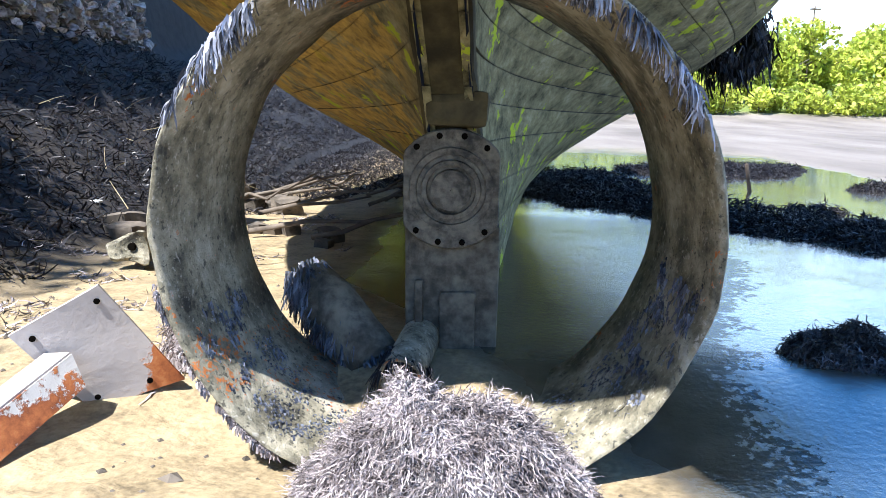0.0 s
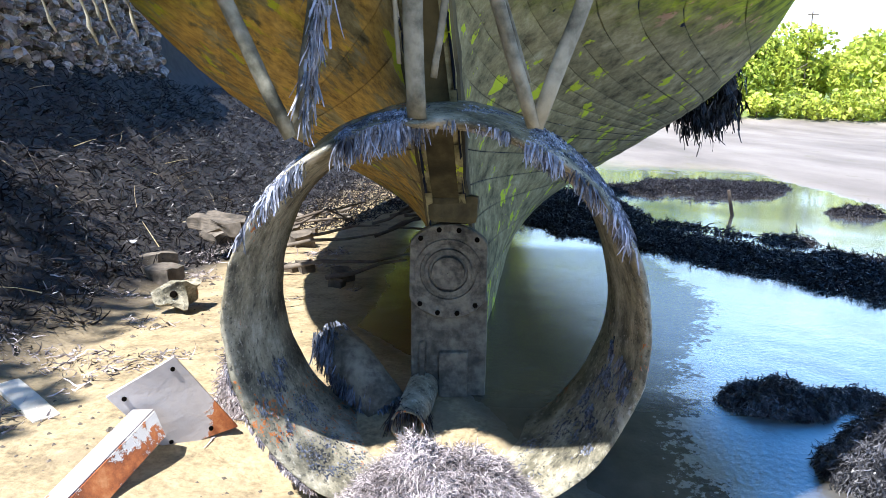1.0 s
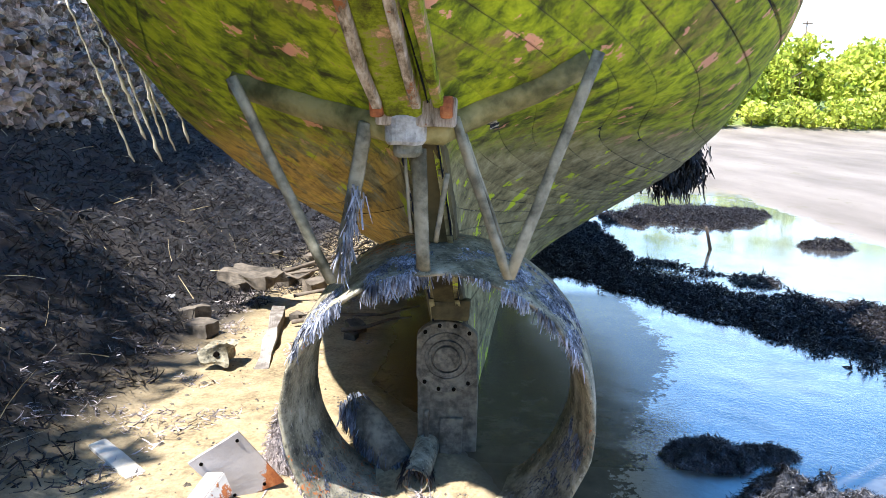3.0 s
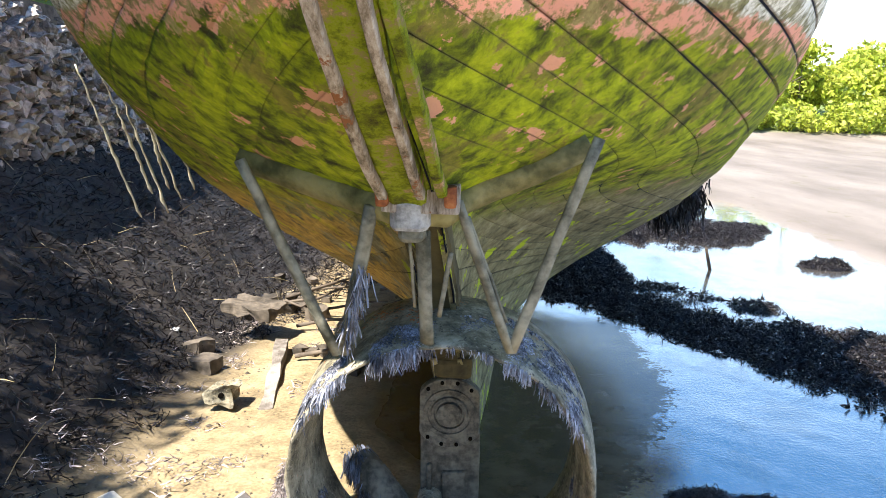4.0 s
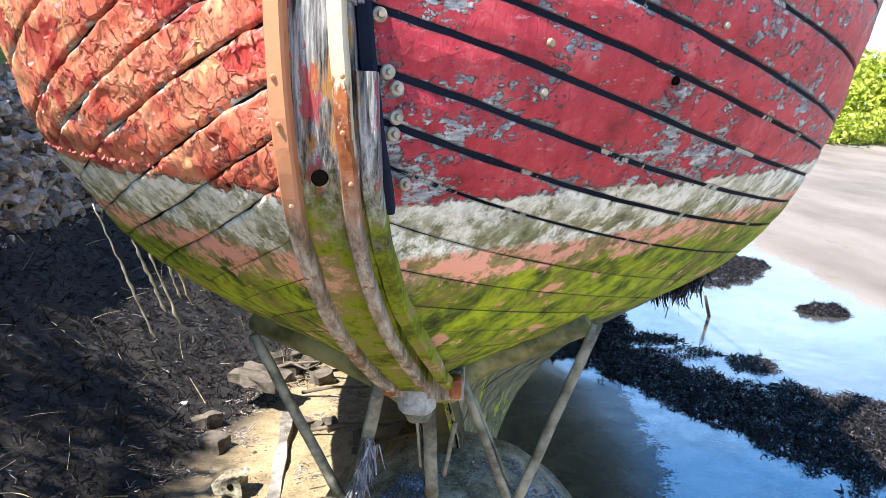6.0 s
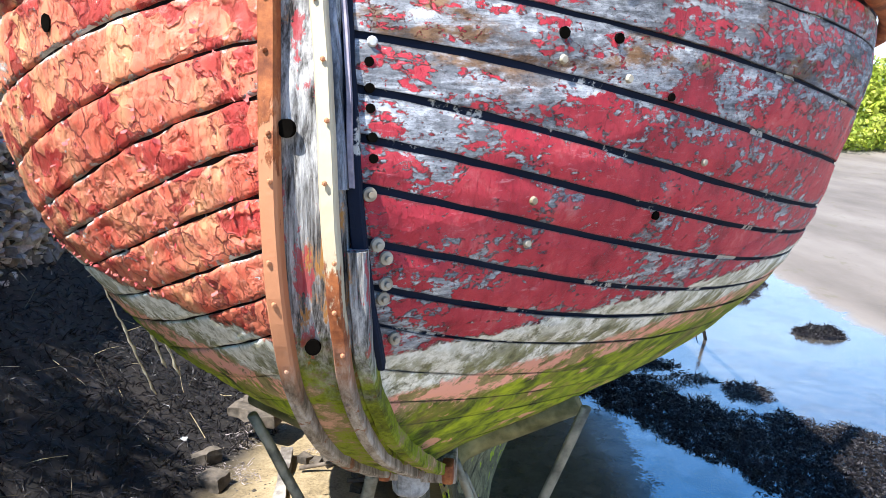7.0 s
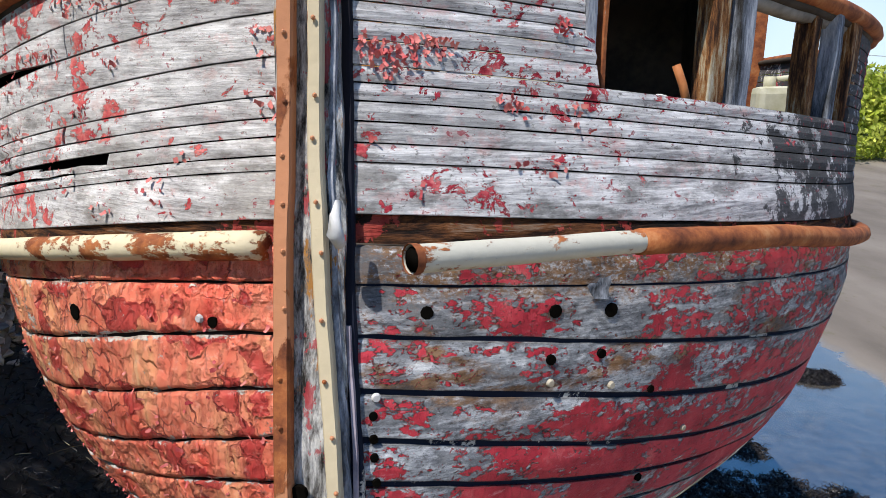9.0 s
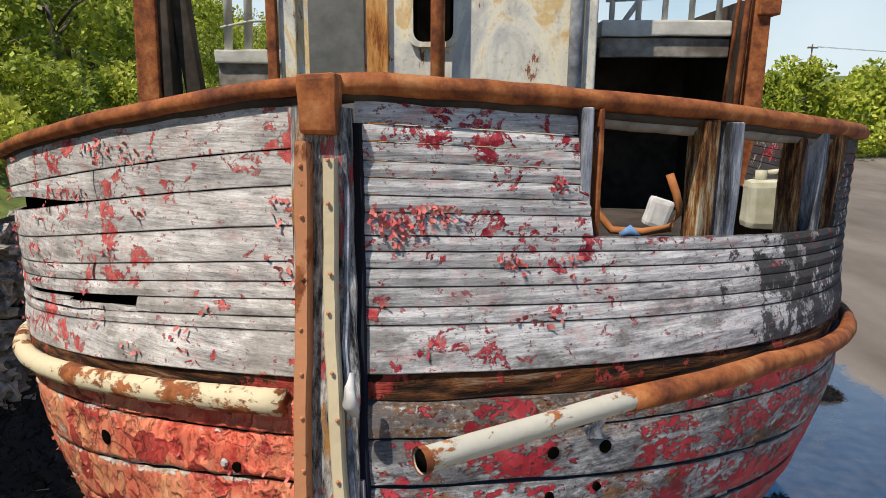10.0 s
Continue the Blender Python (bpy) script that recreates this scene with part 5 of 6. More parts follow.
for i in range(40):
    y = 7 + i * 1.0 + rng.uniform(-0.6, 0.6)
    x = -10 - rng.uniform(0, 9)
    tree(x, y, rng.uniform(2.6, 4.8), rng.uniform(1.5, 2.6), 1800, 0.11, LEAF_A if rng.random() < 0.55 else LEAF_B, 400 + i, "leafy green bush on the hillside", "shrub", "shrub")
# tall trees whose crowns shade the bank
for i, (x, y, h, w) in enumerate(((-6.3, -5.0, 5.8, 2.6), (-6.6, -2.8, 6.2, 2.7), (-6.9, -0.9, 5.8, 2.5))):
    tree(x, y, h, w, 9000, 0.09, LEAF_B, 500 + i, "leafy tree overhanging the weedy bank")
# driftwood under the port bilge
for i in range(16):
    x, y = rng.uniform(-2.4, -0.7), rng.uniform(4.6, 8.5)
    a, ln = rng.uniform(-0.5, 0.9), rng.uniform(0.5, 1.2)
    z = ground_z(x, y)
    pts = [Vector((x + math.cos(a) * ln * f, y - math.sin(a) * ln * f * 0.4, z + 0.05 + 0.3 * f * rng.uniform(0.3, 1.2))) for f in (0, 0.35, 0.7, 1.0)]
    tagged(new("branch", tube_mesh("branch", pts, [0.022, 0.018, 0.014, 0.008], BARK, 6, 0.006, seed=i)), "bare grey branch lying on the bank", "branch", "driftwood branches")
for i in range(22):
    x, y = rng.uniform(-2.6, -0.8), rng.uniform(4.4, 9.0)
    r = rng.uniform(0.06, 0.16)
    bm = box_bm((r * 1.5, r * 1.2, r), (x, y, ground_z(x, y) + r * 0.3), 0.0, Matrix.Rotation(rng.uniform(0, 3), 4, "Z"), r * 0.35, 2, i)
    me = bpy.data.meshes.new("rock")
    bm.to_mesh(me)
    bm.free()
    me.materials.append(DEBRIS)
    tagged(new("rock", me), "rough grey rock on the bank", "rock", "rocks under the bank")


# ---- fittings on the stern ----
def on_hull(x, z, off=0.0):
    """A place on the planking at x and z, and the way out of it."""
    y0, L, B, q, cx = line_at(z)
    side = 1 if x > cx else -1
    s = s_for_u(abs(x - cx), z, side)
    p = hull_point(s, z, side, off)
    return p, (hull_point(s, z, side, off + 0.1) - p).normalized()


def stud(name, x, z, r, depth, material, parent, label="", sides=12, off=0.0, dome=0.7):
    p, way = on_hull(x, z, off)
    bm = bmesh.new()
    bmesh.ops.create_cone(bm, cap_ends=True, segments=sides, radius1=r, radius2=r * dome, depth=depth)
    bmesh.ops.transform(bm, matrix=Matrix.Translation(p) @ way.to_track_quat("Z", "Y").to_matrix().to_4x4(), verts=bm.verts)
    return part(name, bm, material, parent, label)


GREYBLUE = soft_mat("grey_blue_wood", (0.10, 0.11, 0.125), (0.36, 0.375, 0.40), 18, 0.85, 0.006)
BRASS = soft_mat("dull_brass", (0.20, 0.15, 0.09), (0.46, 0.41, 0.32), 40, 0.6, 0.002, 0.5)
PALE = soft_mat("pale_filler", (0.42, 0.42, 0.42), (0.68, 0.67, 0.66), 30, 0.8, 0.004)
for x, z in ((-0.125, 3.658), (-0.122, 3.604), (-0.12, 3.562), (-0.114, 3.502), (-0.112, 3.458)):
    stud("bolt_hole", x, z, 0.0105, 0.02, HOLE_SHADE, boat, "", 12, -0.005, 1.0)
for x, z in ((-0.12, 3.383), (-0.105, 3.272), (-0.088, 3.24), (-0.09, 3.18), (-0.097, 3.145), (-0.078, 3.033)):
    w = stud("washer", x, z, 0.0165, 0.007, BRASS, boat, "dull brass washer", 16, 0.008, 0.9)
    stud("bolt", x, z, 0.008, 0.014, BRASS, w, "", 8, 0.014, 0.8)
for x, z, r in ((-0.009, 3.886, 0.018), (0.307, 3.864, 0.02), (0.46, 3.85, 0.022), (0.30, 3.74, 0.016), (-1.054, 3.764, 0.028), (0.6, 3.60, 0.012), (0.607, 3.279, 0.014), (0.44, 3.735, 0.014), (-0.54, 3.836, 0.016)):
    stud("hole", x, z, r * 0.9, 0.02, HOLE_SHADE, boat, "", 9, -0.005, 1.0)
for x, z in ((0.244, 3.349), (0.235, 3.24), (0.472, 3.642), (0.737, 3.426), (0.3, 3.68), (-0.12, 3.70), (-0.578, 3.84)):
    stud("nail_head", x, z, 0.012, 0.008, BRASS if x > 0.2 else PALE, boat, "", 10, 0.006)
stud("hole", -0.255, 3.521, 0.019, 0.012, HOLE_SHADE, post, "", 14, 0.075, 1.0)
stud("hole", -0.219, 3.059, 0.017, 0.012, HOLE_SHADE, post, "", 14, 0.075, 1.0)
rng_v = random.Random(4)
for k in range(15):
    z = 2.9 + k * 0.125
    y0, L, B, q, cx = line_at(z)
    for line in (PORT_BAR, STAR_BAR):
        d = rng_v.uniform(-0.03, 0.03)
        y1 = line_at(z + d)[0]
        bm = bmesh.new()
        bmesh.ops.create_icosphere(bm, subdivisions=1, radius=0.006)
        bmesh.ops.translate(bm, vec=(cx + float(np.interp(z + d, *line)) + rng_v.uniform(-0.004, 0.01), y1 - 0.099, z + d), verts=bm.verts)
        part("rivet", bm, RUST_BAR, boat)

# torn flap of metal and a shackle by the post
part("shackle", tube_mesh("shackle", [(-0.20, 0.47, 4.16), (-0.205, 0.455, 4.13), (-0.205, 0.45, 4.09), (-0.195, 0.46, 4.06)], [0.008, 0.013, 0.02, 0.012], PALE, 8), PALE, boat, "small grey metal lug")
p, way = on_hull(0.42, 3.915, 0.012)
verts, faces = [], []
for i in range(6):
    for j in range(5):
        e = 1 if i in (0, 5) or j in (0, 4) else 0.25
        w = Vector(noise.noise_vector(Vector((i * 1.3, j * 1.7, 4)))) * 0.018 * e
        verts.append(p + Vector((0.95, 0.35, 0)) * (i - 2.5) * 0.011 + Vector((0, -0.1, 1)) * (j - 2) * 0.012 + w + Vector((0, -0.012 * abs(w.x) / 0.02, 0)))
for i in range(5):
    for j in range(4):
        faces.append((i * 5 + j, i * 5 + 5 + j, i * 5 + 6 + j, i * 5 + 1 + j))
part("metal_scrap", mesh_of("metal_scrap", verts, faces, BLEACHED, True), BLEACHED, boat, "torn scrap of pale metal nailed to a plank")

# length of rubbing pipe that has sprung loose
JOINT, TIP = STAR_RAIL[0], Vector((-0.01, 0.185, 4.10))
loose = part("loose_pipe", tube_mesh("loose_pipe", [JOINT.lerp(TIP, i / 8) for i in range(9)], 0.027, PALE_PIPE, 14, 0.002, caps=False), PALE_PIPE, boat, "white painted pipe sprung from the hull, rust at its end")
reach = (TIP - JOINT).normalized()
part("pipe_bore", tube_mesh("pipe_bore", [TIP - reach * 0.12, TIP - reach * 0.002], 0.023, HOLE_SHADE, 14), HOLE_SHADE, loose)
part("collar", tube_mesh("collar", [TIP - reach * 0.014, TIP + reach * 0.003], 0.0285, RUST, 14, 0.002, caps=False), RUST, loose, "rusty torn rim")

# bulwark stanchions in the opening
def stanchion(u, w, d, material, z0=4.36, z1=4.82, inset=-0.03, label=""):
    pts = []
    for z in (z0, (z0 + z1) / 2, z1):
        s = s_for_u(u, z)
        pts.append(hull_point(s, seam(z, s, 1), 1, inset))
    mid = pts[1]
    ang = math.atan2(mid.y - pts[0].y, 1)
    s = s_for_u(u, 4.6)
    n = hull_point(s, 4.6, 1, 0.1) - hull_point(s, 4.6, 1, 0)
    turn = Matrix.Rotation(math.atan2(n.x, -n.y), 4, "Z")
    part("stanchion", box_bm((w, d, z1 - z0), mid, 0.006, turn, 0.006, 3, u * 9), material, boat, label)


ROTWHITE = rust_material("rot_and_white", (0.58, 0.56, 0.5), 0.43, (2, 2, 0.5))
stanchion(0.625, 0.032, 0.06, BLEACHED, label="grey weathered stanchion")
stanchion(0.668, 0.014, 0.05, ROTWHITE)
stanchion(1.045, 0.07, 0.07, ROTTING, inset=-0.05, label="rotting stanchion with flaking white paint")
stanchion(1.12, 0.07, 0.07, BLEACHED, label="grey weathered stanchion")
stanchion(1.50, 0.055, 0.07, ROTTING, inset=-0.07, label="rotting stanchion with flaking white paint")
stanchion(1.58, 0.05, 0.06, BLEACHED)
stanchion(1.72, 0.11, 0.05, ROTTING, label="brown rotten board at the corner")
part("rail_lining", tube_mesh("rail_lining", along(1, 4.79, S_OPEN, 1.0, -0.04, 30), 0.03, OLD_WOOD, 6, 0.006, (1, 0.8)), OLD_WOOD, boat, "pale timber beneath the rail")

# ---- upper works ----
wheelhouse = part("wheelhouse", box_bm((1.9, 1.9, 2.7), (-0.2, 4.17, 5.2), 0.02, None, 0.004, 3), WALLPAINT, boat, "white wheelhouse wall streaked with rust")
part("panel", box_bm((0.34, 0.03, 2.4), (-0.81, 3.205, 5.2), 0.006), GREYPANEL, wheelhouse, "dull grey panel")
part("edge_strip", box_bm((0.10, 0.05, 2.6), (-1.10, 3.20, 5.2), 0.01, None, 0.004, 2), WALLPAINT, wheelhouse)
part("rust_strip", box_bm((0.13, 0.035, 2.6), (-0.56, 3.20, 5.2), 0.006, None, 0.004, 2), ORANGE_STRIP, wheelhouse, "orange strip streaked with cream")
part("edge_strip", box_bm((0.07, 0.06, 2.6), (0.70, 3.19, 5.2), 0.01, None, 0.004, 2), WALLPAINT, wheelhouse)
part("corner_pipe", tube_mesh("corner_pipe", [(0.615, 3.14, 4.0), (0.61, 3.14, 6.4)], 0.04, GREYBLUE, 12), GREYBLUE, wheelhouse, "pale grey pipe up the corner")
part("corner_post", box_bm((0.06, 0.06, 2.6), (-1.19, 3.16, 5.2), 0.008, None, 0.004, 2), RUST, wheelhouse, "rusty corner post")


def rounded_frame(name, cx, cz, w, h, y, r, wide, depth, material, parent, label=""):
    ring = []
    for qx, qz, a0 in ((1, 1, 0), (-1, 1, 90), (-1, -1, 180), (1, -1, 270)):
        for k in range(6):
            a = radians(a0 + 18 * k)
            ring.append((cx + qx * (w / 2 - r) + r * math.cos(a), cz + qz * (h / 2 - r) + r * math.sin(a)))
    verts, faces, n = [], [], len(ring)
    for x, z in ring:
        f = 1 - 2 * wide / w
        xi, zi = cx + (x - cx) * f, cz + (z - cz) * (1 - 2 * wide / h)
        verts += [(x, y, z), (x, y - depth, z), (xi, y - depth, zi), (xi, y, zi)]
    for k in range(n):
        j = (k + 1) % n
        for c in range(3):
            faces.append((k * 4 + c, j * 4 + c, j * 4 + c + 1, k * 4 + c + 1))
    return part(name, mesh_of(name, verts, faces, material), material, parent, label)


window = rounded_frame("window", -0.225, 5.37, 0.30, 0.56, 3.22, 0.07, 0.03, 0.035, WALLPAINT, wheelhouse, "window with rounded frame, glass missing")
# black sheet stands in for the unlit inside, no glass
part("window_dark", box_bm((0.25, 0.01, 0.51), (-0.225, 3.213, 5.37), 0.0), HOLE_SHADE, window, "near-black sheet for the shade inside the empty window")
part("exhaust_pipe", tube_mesh("exhaust_pipe", [(-0.19, 3.08, 3.97), (-0.19, 3.08, 6.5)], 0.042, RUST, 12, 0.002), RUST, boat, "rusty upright pipe")

# covered side shelter to starboard
CHALK = soft_mat("chalky_paint", (0.36, 0.36, 0.33), (0.66, 0.65, 0.6), 10, 0.85, 0.006)
shelter = part("shelter_roof", box_bm((0.82, 1.1, 0.10), (1.24, 4.15, 5.24), 0.012, None, 0.008, 3), CHALK, boat, "chalky white shelter roof edge")
part("beam", box_bm((0.82, 0.06, 0.12), (1.24, 3.66, 5.12), 0.008, None, 0.006, 2), OLD_WOOD, shelter)
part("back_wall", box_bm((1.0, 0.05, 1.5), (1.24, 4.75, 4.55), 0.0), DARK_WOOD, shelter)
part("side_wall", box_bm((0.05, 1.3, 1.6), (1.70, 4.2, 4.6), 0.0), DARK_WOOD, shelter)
for k in range(5):
    part("rail_post", tube_mesh("rail_post", [(0.9 + k * 0.17, 3.68, 5.28), (0.9 + k * 0.17, 3.68, 5.75)], 0.02, CHALK, 6, 0.003), CHALK, shelter)
part("rail", tube_mesh("rail", [(0.86, 3.68, 5.42), (1.66, 3.68, 5.46)], 0.016, CHALK, 6), CHALK, shelter)
part("brace", tube_mesh("brace", [(0.98, 3.7, 5.28), (1.2, 3.7, 5.6)], 0.018, CHALK, 6), CHALK, shelter)
gallows = part("gallows_post", box_bm((0.10, 0.12, 2.9), (1.77, 3.5, 5.35), 0.01, None, 0.008, 4), RUST, boat, "rusty steel gallows post")
part("stay", tube_mesh("stay", [(1.63, 3.42, 4.1), (1.70, 3.42, 6.4)], 0.018, RUST, 6, 0.003), RUST, gallows)
part("stay", tube_mesh("stay", [(1.56, 3.42, 4.5), (1.68, 3.42, 6.4)], 0.012, RUST, 6, 0.003), RUST, gallows)
part("collar", box_bm((0.13, 0.14, 0.12), (1.80, 3.48, 5.36), 0.01), RUST, gallows)
# port mast legs and shelf
mast = part("mast_leg", box_bm((0.15, 0.15, 2.8), (-2.13, 3.55, 5.3), 0.015, Matrix.Rotation(radians(2), 4, "Y"), 0.01, 4), RUST, boat, "rust-brown steel mast leg")
part("dark_face", box_bm((0.07, 0.16, 2.8), (-2.02, 3.58, 5.3), 0.01), DARK_WOOD, mast)
part("mast_leg", box_bm((0.11, 0.10, 2.8), (-1.93, 3.62, 5.3), 0.012, Matrix.Rotation(radians(-6), 4, "Y"), 0.01, 4), DARK_WOOD, boat, "tarred dark mast leg leaning inwards")
shelf = part("side_shelf", box_bm((0.46, 0.6, 0.09), (-1.50, 3.9, 5.05), 0.012, None, 0.008, 3), CHALK, boat, "chalky white side shelf")
part("shelf_face", box_bm((0.44, 0.05, 0.16), (-1.50, 3.66, 4.93), 0.008, None, 0.005, 2), OLD_WOOD, shelf)
for x in (-1.66, -1.52, -1.30):
    part("frame_post", tube_mesh("frame_post", [(x, 3.68, 5.09), (x + 0.03, 3.68, 6.0)], 0.03, CHALK, 6, 0.006), CHALK, shelf)
part("frame_rail", tube_mesh("frame_rail", [(-1.7, 3.66, 5.24), (-1.5, 3.66, 5.28), (-1.26, 3.66, 5.29)], 0.009, CHALK, 6), CHALK, shelf)

# ---- loose things aboard ----
ORANGE = soft_mat("orange_tube", (0.32, 0.10, 0.03), (0.50, 0.20, 0.07), 20, 0.7, 0.003)
tube = [(0.53, 1.64, 4.46), (0.545, 1.63, 4.37), (0.60, 1.6, 4.305), (0.72, 1.6, 4.30), (0.82, 1.61, 4.315), (0.865, 1.63, 4.375), (0.845, 1.64, 4.45), (0.82, 1.65, 4.52)]
tagged(new("bent_tube", tube_mesh("bent_tube", tube, 0.016, ORANGE, 10, 0.002)), "bent rusty orange steel tube", "tube")
tagged(new("white_crate", mesh_of("white_crate", *(lambda b: ([v.co[:] for v in b.verts], [[v.index for v in f.verts] for f in b.faces]))(box_bm((0.10, 0.07, 0.13), (0.81, 1.76, 4.35), 0.02, Matrix.Rotation(radians(18), 4, "Y"), 0.01, 2)), PALE)), "scuffed white plastic crate lying tilted on deck", "crate")
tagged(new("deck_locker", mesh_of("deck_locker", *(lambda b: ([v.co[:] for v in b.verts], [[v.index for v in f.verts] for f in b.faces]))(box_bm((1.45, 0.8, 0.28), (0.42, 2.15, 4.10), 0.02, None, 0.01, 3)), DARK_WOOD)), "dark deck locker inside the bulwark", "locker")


def jug(x, y, z):
    top = empty("plastic_jug", "dirty cream plastic jug with a green stain", "jug")
    mat = soft_mat("jug_plastic", (0.36, 0.34, 0.2), (0.66, 0.64, 0.52), 12, 0.5, 0.003)
    part("body", box_bm((0.20, 0.12, 0.22), (x, y, z + 0.11), 0.03, None, 0.006, 2), mat, top)
    part("neck", tube_mesh("neck", [(x - 0.04, y, z + 0.2), (x - 0.04, y, z + 0.26)], 0.025, mat, 10), mat, top)
    part("handle", tube_mesh("handle", [(x + 0.07, y, z + 0.21), (x + 0.05, y, z + 0.26), (x - 0.01, y, z + 0.25)], 0.012, mat, 8), mat, top)


jug(1.36, 2.05, 4.24)
BLUE = soft_mat("blue_cloth", (0.10, 0.22, 0.42), (0.2, 0.36, 0.6), 30, 0.9, 0.004)
tagged(new("rag", tube_mesh("rag", [(0.63, 1.56, 4.29), (0.66, 1.555, 4.31), (0.70, 1.56, 4.285)], [0.012, 0.026, 0.01], BLUE, 8, 0.012)), "small crumpled blue rag on the deck", "rag")

# ---- round the nozzle ----
def nozzle_weed(name, a0, a1, n, y0, y1, length, seed, material, label, inside=False):
    """Flat fronds hanging in tufts from the ring; each tuft has one way to fall."""
    rng = np.random.default_rng(seed)
    base, way = [], []
    while len(base) < n:
        a, y = radians(rng.uniform(a0, a1)), rng.uniform(y0, y1)
        if noise.noise(Vector((a * 9, y * 9, seed))) < -0.12:
            continue
        tuft = Vector(rng.normal(size=3)) * 0.22
        for _ in range(9):
            a2, y2 = a + rng.normal() * 0.022, min(y1, max(y0, y + rng.normal() * 0.018))
            if inside:
                r = float(np.interp(y2, (-0.2, -0.12, 0.02, 0.4), (0.695, 0.675, 0.665, 0.664)))
            else:
                r = float(np.interp(y2, (-0.2, -0.1, 0.05, 0.22, 0.42), (0.706, 0.729, 0.749, 0.765, 0.768)))
            p = nozzle_point(r, y2, a2)
            o = (p - nozzle_point(0, y2, 0)).normalized() * (-1 if inside else 1)
            base.append(p)
            way.append(o * 0.18 + Vector((0, -0.35 if not inside else -0.1, -0.85)) + tuft + Vector(rng.normal(size=3)) * 0.12)
    tagged(new(name, strands(name, np.array(base), np.array(way), length * 0.52, 0.011, material, 3.0, 5, 0.5, seed)), label, "seaweed", kind="stuff")


nozzle_weed("nozzle_weed", -64, -38, 1500, -0.205, -0.02, 0.13, 61, WEED_RING, "pale grey rockweed hanging from the nozzle rim")
nozzle_weed("nozzle_weed", -25, -5, 1500, -0.205, 0.03, 0.17, 62, WEED_RING, "bluish grey rockweed hanging from the nozzle top")
nozzle_weed("nozzle_weed", 3, 22, 800, -0.205, 0.12, 0.08, 63, WEED_RING, "bluish grey rockweed on the nozzle top")
nozzle_weed("nozzle_weed", 24, 60, 3800, -0.205, 0.25, 0.13, 64, WEED_RING, "thick bluish rockweed draped over the nozzle rim")
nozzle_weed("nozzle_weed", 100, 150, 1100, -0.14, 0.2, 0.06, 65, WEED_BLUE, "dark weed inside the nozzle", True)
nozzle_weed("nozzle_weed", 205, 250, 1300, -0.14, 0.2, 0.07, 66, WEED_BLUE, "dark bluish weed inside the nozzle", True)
nozzle_weed("nozzle_weed", 215, 262, 1300, -0.205, -0.15, 0.035, 59, WEED_GREY, "pale dried weed along the nozzle edge")
p0, p1 = Vector((-0.44, 1.79, 1.46)), Vector((-0.33, 1.62, 1.80))
rng_w = np.random.default_rng(67)
base = np.array([p0.lerp(p1, f) for f in rng_w.uniform(0, 1, 160)]) + rng_w.normal(size=(160, 3)) * 0.012
tagged(new("strut_weed", strands("strut_weed", base, np.tile((0.05, -0.3, -1.0), (160, 1)) + rng_w.normal(size=(160, 3)) * 0.2, 0.10, 0.013, WEED_RING, 0.8, 4, 0.2, 68)), "grey weed hanging from a strut", "seaweed", kind="stuff")

log = empty("log", "short stub of log covered in weed", "log")
part("wood", tube_mesh("wood", [(-0.53, 2.60, 0.40), (-0.43, 2.50, 0.33), (-0.25, 2.36, 0.18)], [0.08, 0.10, 0.10], DEAD, 14, 0.018), DEAD, log)
rng_w = np.random.default_rng(70)
f = rng_w.uniform(0, 1, 2600)
base = np.array([Vector((-0.53, 2.58, 0.40)).lerp(Vector((-0.30, 2.40, 0.22)), v) for v in f])
d = rng_w.normal(size=(2600, 3)) * (1, 1, 0.6) + (0, -0.3, 0.5)
d /= np.linalg.norm(d, axis=1, keepdims=True)
tagged(new("log_weed", strands("log_weed", base + d * 0.092, d * 0.4 + (0.3, -0.3, -0.7), 0.08, 0.012, WEED_BLUE, 1.5, 4, 0.35, 71)), "dark weed hanging over the log", "seaweed", kind="stuff")


def hollow_tube(a, b, r, wall, material, name, label, category):
    a, b = Vector(a), Vector(b)
    d = (b - a).normalized()
    u = d.cross(Vector((0, 0, 1))).normalized()
    w = u.cross(d)
    verts, faces, n = [], [], 20
    for p, rr in ((b, r), (a, r), (a, r - wall), (b, r - wall)):
        for k in range(n):
            t = 2 * math.pi * k / n
            verts.append(p + (u * math.cos(t) + w * math.sin(t)) * rr)
    for ring in range(3):
        for k in range(n):
            j = (k + 1) % n
            faces.append((ring * n + k, ring * n + j, (ring + 1) * n + j, (ring + 1) * n + k))
    return tagged(new(name, mesh_of(name, verts, faces, material, True)), label, category)


hollow_tube((-0.14, 2.16, 0.20), (-0.10, 2.55, 0.22), 0.072, 0.01, MUDDY, "pipe_stub", "muddy pipe stub lying inside the nozzle", "pipe")
rng_w = np.random.default_rng(72)
a = rng_w.uniform(0, math.pi, 160)
base = np.stack([-0.14 + 0.074 * np.cos(a), np.full(160, 2.16) + rng_w.uniform(0, 0.15, 160), 0.20 + 0.074 * np.sin(a)], 1)
tagged(new("pipe_weed", strands("pipe_weed", base, np.stack([np.cos(a) * 0.3, np.full(160, -0.4), -0.4 + 0 * a], 1), 0.08, 0.01, WEED_DARK, 1.4, 4, 0.3, 73)), "dark weed on the pipe stub", "seaweed", kind="stuff")

# rusty plate with angle iron
scrap = empty("scrap_plate", "grey painted steel plate with orange rust lying on mud", "scrap metal")
corners = [Vector((-1.004, 1.991, 0.533)), Vector((-0.815, 2.10, 0.20)), Vector((-1.06, 2.0, 0.135)), Vector((-1.225, 1.895, 0.40))]
nrm = (corners[1] - corners[0]).cross(corners[3] - corners[0]).normalized() * 0.007
